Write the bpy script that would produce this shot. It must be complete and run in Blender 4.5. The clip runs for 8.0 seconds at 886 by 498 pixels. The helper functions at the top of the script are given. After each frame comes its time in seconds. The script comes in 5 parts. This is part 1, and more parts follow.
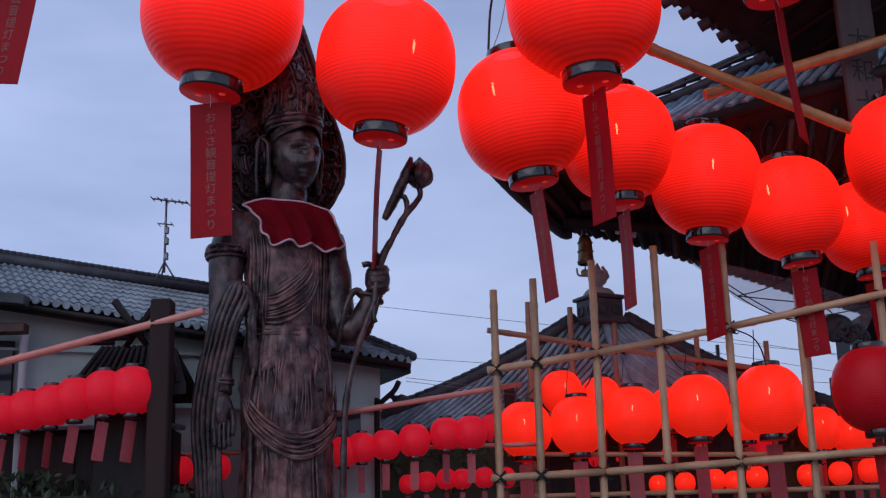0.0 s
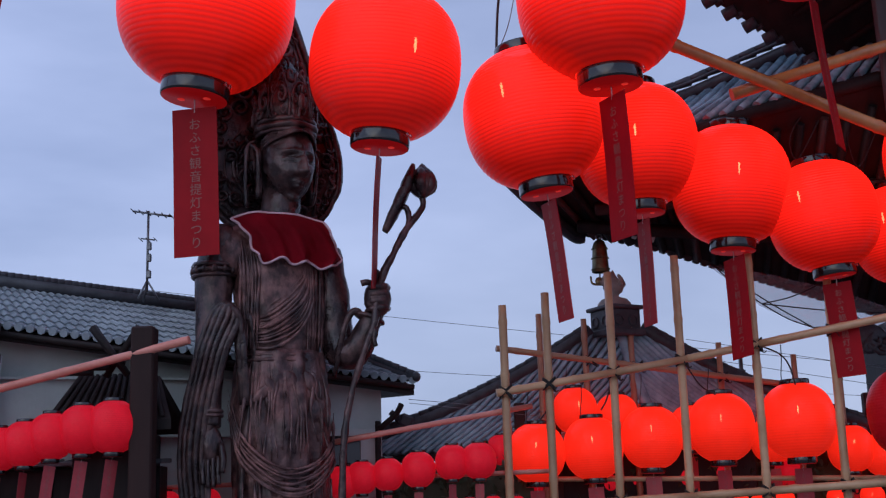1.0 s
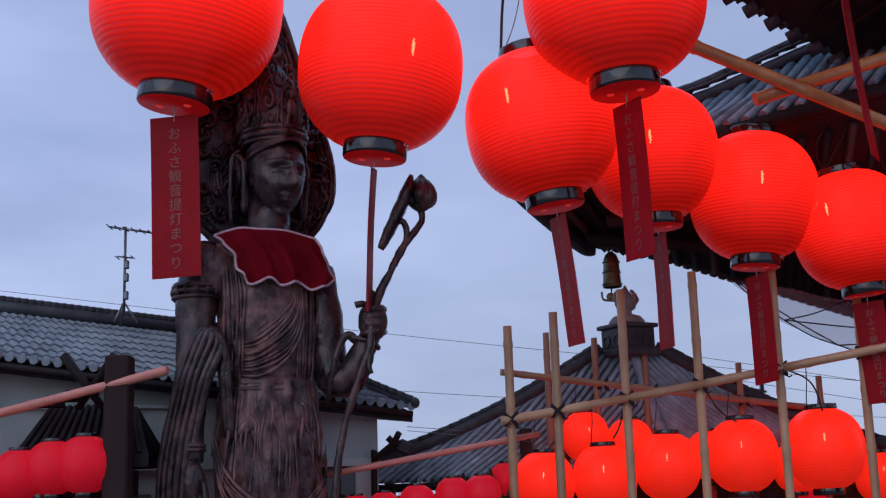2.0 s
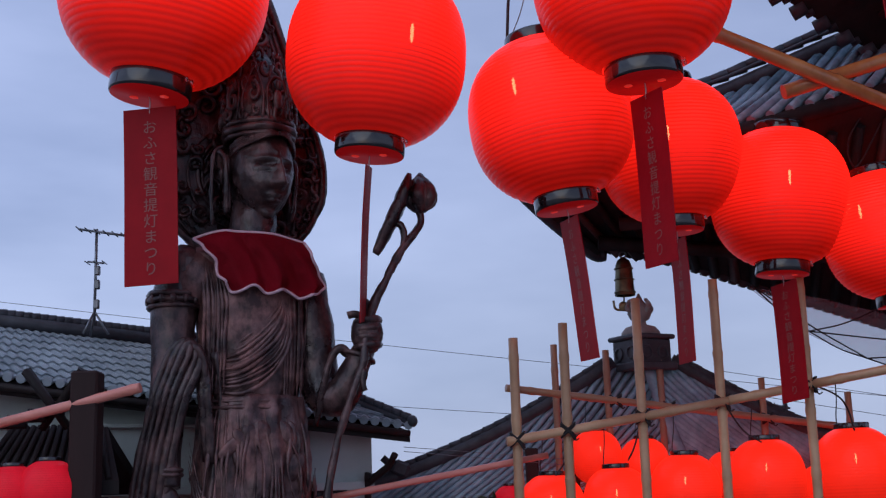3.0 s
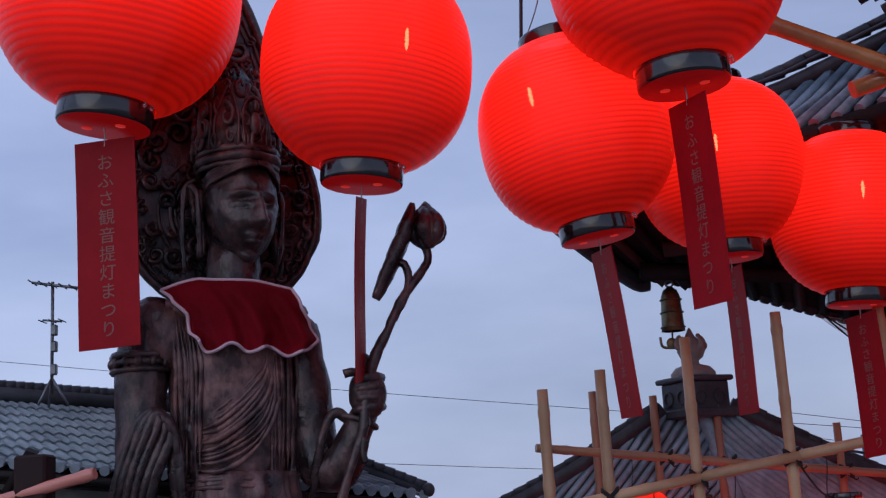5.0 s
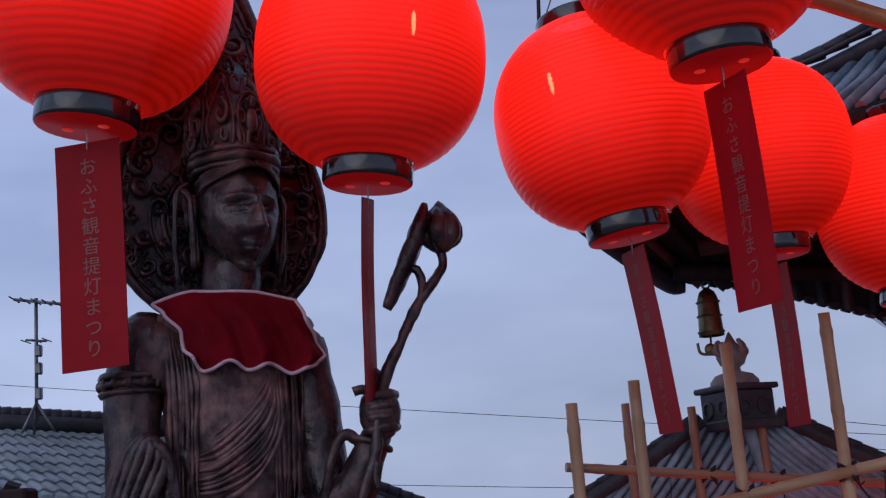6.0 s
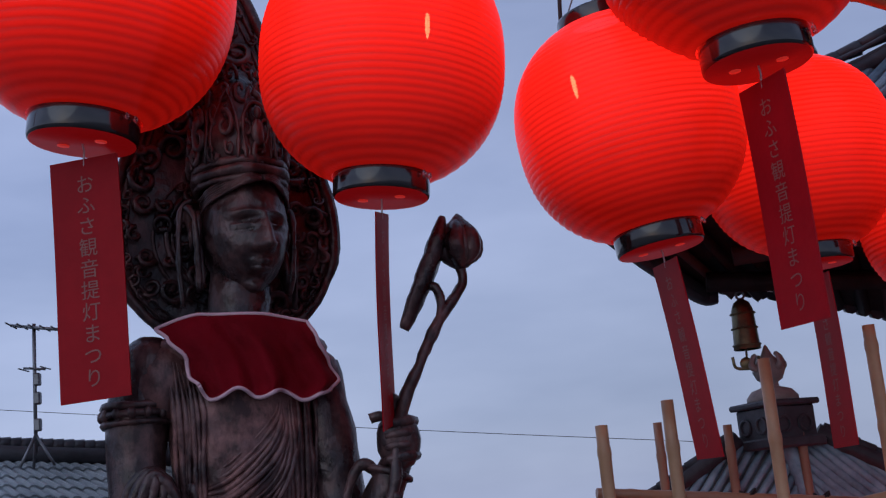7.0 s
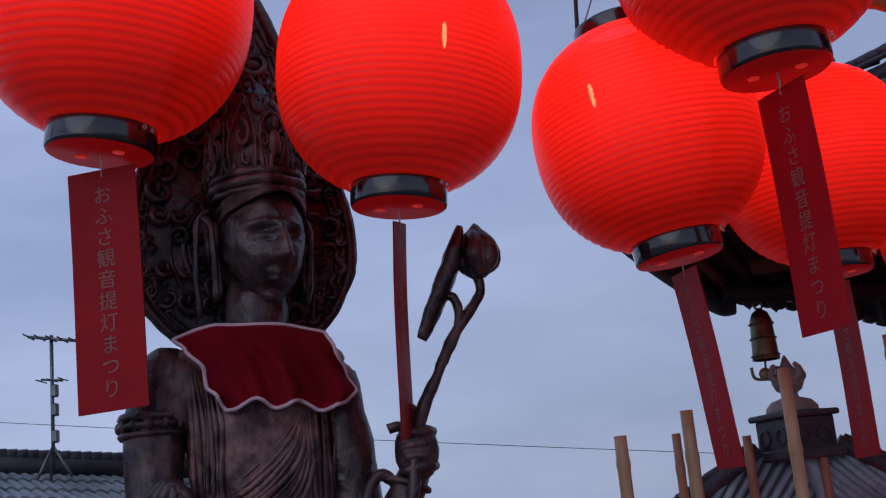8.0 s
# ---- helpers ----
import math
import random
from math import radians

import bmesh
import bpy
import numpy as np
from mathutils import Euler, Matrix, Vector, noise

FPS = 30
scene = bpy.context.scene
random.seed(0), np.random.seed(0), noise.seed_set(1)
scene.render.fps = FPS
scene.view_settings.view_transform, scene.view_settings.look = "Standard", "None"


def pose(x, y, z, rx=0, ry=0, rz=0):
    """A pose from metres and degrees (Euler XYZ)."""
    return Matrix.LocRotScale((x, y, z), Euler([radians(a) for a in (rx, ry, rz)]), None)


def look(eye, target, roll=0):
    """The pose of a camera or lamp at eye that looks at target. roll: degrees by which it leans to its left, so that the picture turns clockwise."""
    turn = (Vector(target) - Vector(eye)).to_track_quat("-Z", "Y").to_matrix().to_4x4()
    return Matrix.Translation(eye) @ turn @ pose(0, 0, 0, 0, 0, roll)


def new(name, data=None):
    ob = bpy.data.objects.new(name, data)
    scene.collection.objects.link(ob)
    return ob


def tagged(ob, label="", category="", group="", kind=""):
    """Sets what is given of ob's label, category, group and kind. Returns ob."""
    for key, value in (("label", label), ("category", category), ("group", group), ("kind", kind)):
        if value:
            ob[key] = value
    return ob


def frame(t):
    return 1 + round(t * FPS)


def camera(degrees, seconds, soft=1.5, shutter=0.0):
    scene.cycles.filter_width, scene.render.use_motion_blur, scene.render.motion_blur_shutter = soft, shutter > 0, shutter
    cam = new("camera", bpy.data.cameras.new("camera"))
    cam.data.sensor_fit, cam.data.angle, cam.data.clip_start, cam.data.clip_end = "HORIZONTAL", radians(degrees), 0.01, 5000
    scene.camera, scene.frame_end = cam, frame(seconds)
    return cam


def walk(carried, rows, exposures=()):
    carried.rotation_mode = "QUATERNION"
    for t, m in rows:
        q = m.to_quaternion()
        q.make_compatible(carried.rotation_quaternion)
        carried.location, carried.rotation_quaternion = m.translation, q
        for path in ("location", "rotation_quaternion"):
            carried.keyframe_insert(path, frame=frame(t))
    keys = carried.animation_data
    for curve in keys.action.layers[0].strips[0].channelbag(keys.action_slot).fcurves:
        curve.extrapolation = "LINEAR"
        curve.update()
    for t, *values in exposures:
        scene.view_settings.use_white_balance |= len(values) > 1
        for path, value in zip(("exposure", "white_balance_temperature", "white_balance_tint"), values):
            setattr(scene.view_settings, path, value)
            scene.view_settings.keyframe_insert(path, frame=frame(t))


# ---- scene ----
cam = camera(40.0, 8.0, soft=1.25)
PATH = [
    (0.0, (0.0000, 0.0000, 1.5000), (0.0000, 0.9681, 1.7504), -1.500),
    (0.5, (-0.0024, 0.1071, 1.5914), (-0.0031, 1.0788, 1.8278), -1.504),
    (1.0, (-0.0100, 0.2034, 1.7211), (-0.0106, 1.1809, 1.9320), -1.785),
    (1.5, (0.0018, 0.2985, 1.8024), (-0.0029, 1.2787, 2.0002), -1.852),
    (3.0, (-0.0229, 0.6402, 1.8964), (-0.0191, 1.6197, 2.0976), -1.783),
    (3.5, (-0.0060, 0.7437, 1.9249), (-0.0076, 1.7229, 2.1277), -1.996),
    (4.0, (0.0460, 0.8337, 1.9396), (0.0241, 1.8109, 2.1509), -2.432),
    (4.5, (0.0607, 0.9179, 1.9984), (0.0277, 1.8961, 2.2030), -2.825),
    (6.0, (0.0665, 1.1957, 2.0697), (0.0070, 2.1708, 2.2837), -4.468),
    (6.5, (0.0660, 1.2771, 2.0999), (-0.0024, 2.2513, 2.3150), -4.856),
    (7.0, (0.0585, 1.3061, 2.1187), (-0.0151, 2.2798, 2.3345), -5.254),
    (7.5, (0.0359, 1.3065, 2.1119), (-0.0366, 2.2783, 2.3364), -5.864),
    (8.0, (0.0476, 1.3130, 2.1090), (-0.0339, 2.2826, 2.3395), -5.356),
]
walk(cam, [(t, look(eye, target, roll)) for t, eye, target, roll in PATH], exposures=[(0.0, 0.10), (1.5, 0.06), (3.0, 0.04), (4.5, -0.02), (6.5, -0.16), (8.0, -0.25)])

# ---- light: overcast dusk ----
sky = bpy.data.worlds.new("dusk_sky")
scene.world = sky
sky.use_nodes = True
wn, wl = sky.node_tree.nodes, sky.node_tree.links
wn.clear()
w_out = wn.new("ShaderNodeOutputWorld")
w_bg = wn.new("ShaderNodeBackground")
w_sky = wn.new("ShaderNodeTexSky")
w_sky.sky_type = "NISHITA"
w_sky.sun_disc = False
w_sky.sun_elevation, w_sky.sun_rotation = radians(14), radians(200)
w_geo = wn.new("ShaderNodeTexCoord")
w_map = wn.new("ShaderNodeMapping")
w_map.inputs["Scale"].default_value = (1.0, 1.0, 3.2)
w_noise = wn.new("ShaderNodeTexNoise")
w_noise.inputs["Scale"].default_value = 2.3
w_noise.inputs["Detail"].default_value = 5
w_noise.inputs["Roughness"].default_value = 0.5
w_ramp = wn.new("ShaderNodeValToRGB")
w_ramp.color_ramp.elements[0].position, w_ramp.color_ramp.elements[0].color = 0.33, (0.222, 0.284, 0.492, 1)
w_ramp.color_ramp.elements[1].position, w_ramp.color_ramp.elements[1].color = 0.68, (0.375, 0.448, 0.705, 1)
w_mul = wn.new("ShaderNodeMix")
w_mul.data_type = "RGBA"
w_mul.blend_type = "ADD"
w_mul.inputs["Factor"].default_value = 0.012
wl.new(w_geo.outputs["Generated"], w_map.inputs["Vector"])
wl.new(w_map.outputs["Vector"], w_noise.inputs["Vector"])
wl.new(w_noise.outputs["Fac"], w_ramp.inputs["Fac"])
wl.new(w_ramp.outputs["Color"], w_mul.inputs["A"])
wl.new(w_sky.outputs["Color"], w_mul.inputs["B"])
w_sep = wn.new("ShaderNodeSeparateXYZ")
w_side = wn.new("ShaderNodeMapRange")
w_side.inputs["From Min"].default_value, w_side.inputs["From Max"].default_value = -0.45, 0.15
w_side.inputs["To Min"].default_value, w_side.inputs["To Max"].default_value = 1.22, 0.98
wl.new(w_geo.outputs["Generated"], w_sep.inputs["Vector"])
wl.new(w_sep.outputs["X"], w_side.inputs["Value"])
wl.new(w_side.outputs["Result"], w_bg.inputs["Strength"])
w_low = wn.new("ShaderNodeMapRange")
w_low.inputs["From Min"].default_value, w_low.inputs["From Max"].default_value = 0.04, 0.26
w_low.inputs["To Min"].default_value, w_low.inputs["To Max"].default_value = 0.62, 0.0
w_soft = wn.new("ShaderNodeMath")
w_soft.operation = "MULTIPLY"
w_pale = wn.new("ShaderNodeMix")
w_pale.data_type = "RGBA"
w_pale.inputs["B"].default_value = (0.53, 0.60, 0.79, 1)
wl.new(w_sep.outputs["Z"], w_low.inputs["Value"])
wl.new(w_low.outputs["Result"], w_soft.inputs[0])
wl.new(w_noise.outputs["Fac"], w_soft.inputs[1])
wl.new(w_soft.outputs["Value"], w_pale.inputs["Factor"])
wl.new(w_mul.outputs["Result"], w_pale.inputs["A"])
wl.new(w_pale.outputs["Result"], w_bg.inputs["Color"])
wl.new(w_bg.outputs["Background"], w_out.inputs["Surface"])

sun = new("sun", bpy.data.lights.new("sun", "SUN"))
sun.data.energy, sun.data.angle, sun.data.color = 0.5, radians(60), (0.78, 0.88, 1.0)
sun.matrix_world = look((-4, -6, 8), (0, 3, 1))


# ---- materials ----
def material(name, base, rough=0.6, metal=0.0, second=None, scale=8.0, bump=0.0, bump_scale=60.0, coat=0.0, spec=0.5,
             stretch=(1, 1, 1), emit=None, emit_strength=0.0, vary=0.0, contrast=(0.35, 0.65)):
    m = bpy.data.materials.new(name)
    m.use_nodes = True
    n, l = m.node_tree.nodes, m.node_tree.links
    b = n["Principled BSDF"]
    b.inputs["Roughness"].default_value = rough
    b.inputs["Metallic"].default_value = metal
    b.inputs["Coat Weight"].default_value = coat
    b.inputs["Coat Roughness"].default_value = 0.12
    b.inputs["Specular IOR Level"].default_value = spec
    b.inputs["Base Color"].default_value = (*base, 1)
    co = n.new("ShaderNodeTexCoord")
    mp = n.new("ShaderNodeMapping")
    mp.inputs["Scale"].default_value = stretch
    l.new(co.outputs["Object"], mp.inputs["Vector"])
    if second:
        a = n.new("ShaderNodeTexNoise")
        a.inputs["Scale"].default_value = scale
        a.inputs["Detail"].default_value = 6
        a.inputs["Roughness"].default_value = 0.62
        r = n.new("ShaderNodeValToRGB")
        r.color_ramp.elements[0].position, r.color_ramp.elements[0].color = contrast[0], (*base, 1)
        r.color_ramp.elements[1].position, r.color_ramp.elements[1].color = contrast[1], (*second, 1)
        l.new(mp.outputs["Vector"], a.inputs["Vector"])
        l.new(a.outputs["Fac"], r.inputs["Fac"])
        out = r.outputs["Color"]
        if vary:
            info = n.new("ShaderNodeObjectInfo")
            hsv = n.new("ShaderNodeHueSaturation")
            rng = n.new("ShaderNodeMapRange")
            rng.inputs["To Min"].default_value, rng.inputs["To Max"].default_value = 1 - vary, 1 + vary
            l.new(info.outputs["Random"], rng.inputs["Value"])
            l.new(rng.outputs["Result"], hsv.inputs["Value"])
            l.new(out, hsv.inputs["Color"])
            out = hsv.outputs["Color"]
        l.new(out, b.inputs["Base Color"])
    if bump:
        c = n.new("ShaderNodeTexNoise")
        c.inputs["Scale"].default_value = bump_scale
        c.inputs["Detail"].default_value = 5
        d = n.new("ShaderNodeBump")
        d.inputs["Strength"].default_value = bump
        d.inputs["Distance"].default_value = 0.004
        l.new(mp.outputs["Vector"], c.inputs["Vector"])
        l.new(c.outputs["Fac"], d.inputs["Height"])
        l.new(d.outputs["Normal"], b.inputs["Normal"])
    if emit:
        b.inputs["Emission Color"].default_value = (*emit, 1)
        b.inputs["Emission Strength"].default_value = emit_strength
    return m


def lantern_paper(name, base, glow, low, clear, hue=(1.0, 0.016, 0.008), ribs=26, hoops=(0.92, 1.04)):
    """Ribbed red vinyl, a little clear; the bulb's glow is painted into the emission, strongest high in front."""
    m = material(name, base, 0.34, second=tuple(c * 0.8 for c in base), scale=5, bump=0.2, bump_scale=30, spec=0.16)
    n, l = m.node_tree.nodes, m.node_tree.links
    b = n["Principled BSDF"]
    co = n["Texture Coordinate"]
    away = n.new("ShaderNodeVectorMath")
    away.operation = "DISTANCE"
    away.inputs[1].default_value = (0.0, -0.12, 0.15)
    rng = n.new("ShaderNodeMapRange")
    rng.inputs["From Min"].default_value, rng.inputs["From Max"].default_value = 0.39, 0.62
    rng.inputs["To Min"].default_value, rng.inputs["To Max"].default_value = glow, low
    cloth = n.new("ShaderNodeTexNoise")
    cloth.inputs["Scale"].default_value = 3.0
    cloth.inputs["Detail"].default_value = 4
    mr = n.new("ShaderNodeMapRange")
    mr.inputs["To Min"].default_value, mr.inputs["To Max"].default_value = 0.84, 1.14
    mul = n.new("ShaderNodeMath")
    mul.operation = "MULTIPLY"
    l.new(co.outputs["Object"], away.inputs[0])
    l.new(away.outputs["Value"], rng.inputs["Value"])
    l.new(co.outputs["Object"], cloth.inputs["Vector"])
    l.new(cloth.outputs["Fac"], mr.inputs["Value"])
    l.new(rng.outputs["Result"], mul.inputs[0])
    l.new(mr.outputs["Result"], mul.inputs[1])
    # dimmer bands painted into the emission imitate light lost over the wire hoops
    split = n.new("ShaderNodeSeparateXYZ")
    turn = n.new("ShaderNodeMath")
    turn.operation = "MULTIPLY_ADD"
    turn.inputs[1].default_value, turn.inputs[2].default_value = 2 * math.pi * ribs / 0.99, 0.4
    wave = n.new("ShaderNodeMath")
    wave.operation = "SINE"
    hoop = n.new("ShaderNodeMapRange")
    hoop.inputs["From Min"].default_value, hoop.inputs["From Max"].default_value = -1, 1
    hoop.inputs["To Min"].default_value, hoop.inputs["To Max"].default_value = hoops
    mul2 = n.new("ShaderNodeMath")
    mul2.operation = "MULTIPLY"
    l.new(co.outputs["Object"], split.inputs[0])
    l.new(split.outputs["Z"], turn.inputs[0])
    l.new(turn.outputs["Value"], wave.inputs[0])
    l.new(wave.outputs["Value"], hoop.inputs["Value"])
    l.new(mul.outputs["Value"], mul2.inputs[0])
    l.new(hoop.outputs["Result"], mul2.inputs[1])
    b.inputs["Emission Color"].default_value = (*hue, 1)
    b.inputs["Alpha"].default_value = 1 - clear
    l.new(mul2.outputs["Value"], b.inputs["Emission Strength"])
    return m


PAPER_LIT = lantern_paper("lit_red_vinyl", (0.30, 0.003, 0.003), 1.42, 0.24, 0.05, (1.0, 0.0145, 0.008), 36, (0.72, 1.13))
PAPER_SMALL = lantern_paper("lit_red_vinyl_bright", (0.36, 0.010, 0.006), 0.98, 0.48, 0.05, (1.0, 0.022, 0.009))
# no bulb hangs in these two shades; their glow is put into the emission
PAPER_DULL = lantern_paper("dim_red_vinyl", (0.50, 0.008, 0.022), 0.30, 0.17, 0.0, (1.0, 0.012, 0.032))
PAPER_DARK = lantern_paper("unlit_red_vinyl_faint_glow", (0.42, 0.006, 0.016), 0.09, 0.03, 0.0)
BULB = material("warm_bulb", (0.9, 0.7, 0.4), 0.3, emit=(1.0, 0.60, 0.26), emit_strength=13.0)
BLACK_GLOSS = material("black_lacquer", (0.006, 0.005, 0.006), 0.12, second=(0.02, 0.016, 0.018), scale=30, coat=0.6)
# light from inside the lantern is put into the plate's emission
PLATE_LIT = material("lit_red_plate", (0.20, 0.004, 0.007), 0.4, second=(0.13, 0.003, 0.005), scale=10, emit=(1.0, 0.012, 0.016), emit_strength=0.13, spec=0.1)
PLATE_DULL = material("red_plate", (0.30, 0.008, 0.012), 0.35, second=(0.2, 0.006, 0.01), scale=10)
# glowing discs on the base plate imitate light through small holes
HOLE_GLOW = material("glowing_hole_disc", (0.6, 0.05, 0.03), 0.5, emit=(1.0, 0.04, 0.03), emit_strength=0.35)
STRIP_RED = material("red_card", (0.36, 0.004, 0.010), 0.55, second=(0.28, 0.003, 0.008), scale=4, vary=0.12, bump=0.1, bump_scale=40, spec=0.15)
# paler copy of the red card: sky light on the back rows put into colour
STRIP_PALE = material("pale_pink_card", (0.46, 0.050, 0.060), 0.4, second=(0.36, 0.030, 0.040), scale=5, vary=0.15, bump=0.1, bump_scale=40)
WATER = material("water_drop", (0.9, 0.92, 0.95), 0.03)
WATER.node_tree.nodes["Principled BSDF"].inputs["Transmission Weight"].default_value = 0.9
INK = material("pale_print", (0.29, 0.100, 0.085), 0.6, second=(0.24, 0.075, 0.068), scale=20)
CORD = material("black_cord", (0.012, 0.012, 0.014), 0.6)
THREAD = material("pale_thread", (0.55, 0.5, 0.5), 0.6)


def cast_bronze(name, base, second, contrast, smooth, dull, scale):
    """Cast bronze with a patchy patina, wet and shinier where the patina is worn."""
    m = material(name, base, 0.4, 0.15, second=second, scale=scale, bump=0.8, bump_scale=58, stretch=(1.2, 1.2, 0.85), contrast=contrast)
    n, l = m.node_tree.nodes, m.node_tree.links
    b = n["Principled BSDF"]
    big = n.new("ShaderNodeTexNoise")
    big.inputs["Scale"].default_value, big.inputs["Detail"].default_value, big.inputs["Roughness"].default_value = 9.0, 6, 0.6
    hue = n.new("ShaderNodeValToRGB")
    hue.color_ramp.elements[0].position, hue.color_ramp.elements[0].color = 0.38, (0.55, 0.50, 0.54, 1)
    hue.color_ramp.elements[1].position, hue.color_ramp.elements[1].color = 0.62, (1.35, 1.0, 0.95, 1)
    mix = n.new("ShaderNodeMix")
    mix.data_type, mix.blend_type = "RGBA", "MULTIPLY"
    mix.inputs["Factor"].default_value = 1.0
    l.new(n["Texture Coordinate"].outputs["Object"], big.inputs["Vector"])
    l.new(big.outputs["Fac"], hue.inputs["Fac"])
    l.new(b.inputs["Base Color"].links[0].from_socket, mix.inputs["A"])
    l.new(hue.outputs["Color"], mix.inputs["B"])
    l.new(mix.outputs["Result"], b.inputs["Base Color"])
    rough = n.new("ShaderNodeMapRange")
    rough.inputs["From Min"].default_value, rough.inputs["From Max"].default_value = 0.35, 0.65
    rough.inputs["To Min"].default_value, rough.inputs["To Max"].default_value = smooth, dull
    l.new(big.outputs["Fac"], rough.inputs["Value"])
    l.new(rough.outputs["Result"], b.inputs["Roughness"])
    return m


BRONZE = cast_bronze("weathered_bronze", (0.045, 0.020, 0.021), (0.30, 0.180, 0.165), (0.38, 0.68), 0.26, 0.62, 26)
BRONZE_DARK = cast_bronze("dark_wet_bronze", (0.022, 0.014, 0.015), (0.145, 0.096, 0.092), (0.42, 0.72), 0.20, 0.46, 24)
BIB_RED = material("wet_red_cloth", (0.24, 0.004, 0.012), 0.75, second=(0.34, 0.006, 0.018), scale=12, bump=0.3, bump_scale=160, spec=0.12)
BIB_TRIM = material("pale_pink_piping", (0.62, 0.40, 0.45), 0.7)
BAMBOO = material("tan_bamboo", (0.55, 0.33, 0.185), 0.36, second=(0.40, 0.22, 0.115), scale=9, stretch=(1, 1, 1), bump=0.2, bump_scale=70, vary=0.15)
# the lanterns' red light on the rails is put into this base colour
BAMBOO_RED_LIT = material("wet_bamboo_red_lit", (0.74, 0.27, 0.21), 0.28, second=(0.56, 0.18, 0.13), scale=9, bump=0.2, bump_scale=70)
BAMBOO_BROWN = material("brown_bamboo", (0.42, 0.215, 0.12), 0.36, second=(0.30, 0.14, 0.08), scale=9, bump=0.2, bump_scale=70, vary=0.15)
# wet bamboo; orange lantern light on the crossed poles is put into its colour
BAMBOO_ORANGE_LIT = material("wet_bamboo_orange_lit", (0.52, 0.23, 0.075), 0.22, second=(0.34, 0.13, 0.045), scale=11, bump=0.35, bump_scale=80, coat=0.3)
TIE = material("black_rope", (0.015, 0.013, 0.013), 0.8, bump=0.5, bump_scale=200)
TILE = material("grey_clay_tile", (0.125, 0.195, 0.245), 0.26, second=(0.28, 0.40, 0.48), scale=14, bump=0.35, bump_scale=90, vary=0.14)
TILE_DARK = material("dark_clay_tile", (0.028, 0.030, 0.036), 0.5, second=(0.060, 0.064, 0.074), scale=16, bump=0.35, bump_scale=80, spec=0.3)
TILE_HOUSE = material("silver_clay_tile", (0.185, 0.222, 0.250), 0.34, second=(0.32, 0.370, 0.405), scale=16, bump=0.25, bump_scale=90)
DARK_WOOD = material("dark_stained_wood", (0.012, 0.0095, 0.010), 0.6, second=(0.026, 0.018, 0.017), scale=20, stretch=(1, 1, 0.15), bump=0.3, bump_scale=60, spec=0.2)
POST_WOOD = material("dark_brown_post", (0.022, 0.011, 0.010), 0.7, second=(0.038, 0.016, 0.014), scale=16, stretch=(1, 1, 0.12), bump=0.3, bump_scale=60, spec=0.25)
RED_WOOD = material("dull_red_rafter", (0.07, 0.018, 0.014), 0.6, second=(0.04, 0.012, 0.010), scale=20, bump=0.3)
PLASTER = material("pale_grey_plaster", (0.36, 0.41, 0.40), 0.85, second=(0.45, 0.51, 0.49), scale=6, bump=0.2, bump_scale=120)
PIPE_WHITE = material("white_pipe", (0.6, 0.63, 0.66), 0.5)
DARK_GLASS = material("dark_window_glass", (0.02, 0.023, 0.03), 0.08, second=(0.03, 0.034, 0.04), scale=3)
BRASS = material("aged_bronze_bell", (0.045, 0.040, 0.025), 0.34, 0.7, second=(0.22, 0.19, 0.10), scale=14, bump=0.3, bump_scale=70)
STONE = material("grey_stone", (0.22, 0.215, 0.21), 0.8, second=(0.33, 0.32, 0.30), scale=12, bump=0.5, bump_scale=50)
PALE_STONE = material("pale_finial_stone", (0.34, 0.31, 0.28), 0.7, second=(0.22, 0.2, 0.19), scale=22, bump=0.3, bump_scale=90)
METAL = material("galvanised_metal", (0.22, 0.23, 0.25), 0.45, 0.8, second=(0.14, 0.15, 0.16), scale=30)
LEAF = material("dark_leaves", (0.016, 0.032, 0.014), 0.6, second=(0.04, 0.06, 0.025), scale=8)
GRAVEL = material("wet_gravel", (0.12, 0.115, 0.11), 0.7, second=(0.22, 0.21, 0.20), scale=40, bump=0.8, bump_scale=160)
SIGN_WOOD = material("weathered_signboard", (0.050, 0.034, 0.034), 0.7, second=(0.085, 0.060, 0.058), scale=16, stretch=(1, 1, 0.15), bump=0.3)
SIGN_INK = material("black_ink", (0.01, 0.01, 0.012), 0.7)
WHITE_PAINT = material("white_paint_end", (0.7, 0.7, 0.68), 0.6)
SHEET = material("grey_plastic_sheet", (0.38, 0.41, 0.45), 0.35, second=(0.48, 0.5, 0.54), scale=5)
for _m in (SHEET,):
    _m.node_tree.nodes["Principled BSDF"].inputs["Alpha"].default_value = 0.26


# ---- mesh helpers ----
def frame_of(d):
    d = Vector(d).normalized()
    u = d.cross(Vector((0, 0, 1)))
    if u.length < 0.05:
        u = d.cross(Vector((0, 1, 0)))
    u.normalize()
    return u, d.cross(u).normalized()


def spline(pts, steps=6):
    """A smooth curve through the points."""
    p = [Vector(q) for q in pts]
    p = [2 * p[0] - p[1]] + p + [2 * p[-1] - p[-2]]
    out = []
    for i in range(1, len(p) - 2):
        for k in range(steps):
            t = k / steps
            a, b, c, d = p[i - 1], p[i], p[i + 1], p[i + 2]
            out.append(0.5 * (2 * b + (c - a) * t + (2 * a - 5 * b + 4 * c - d) * t * t + (3 * b - a - 3 * c + d) * t ** 3))
    out.append(p[-2])
    return out


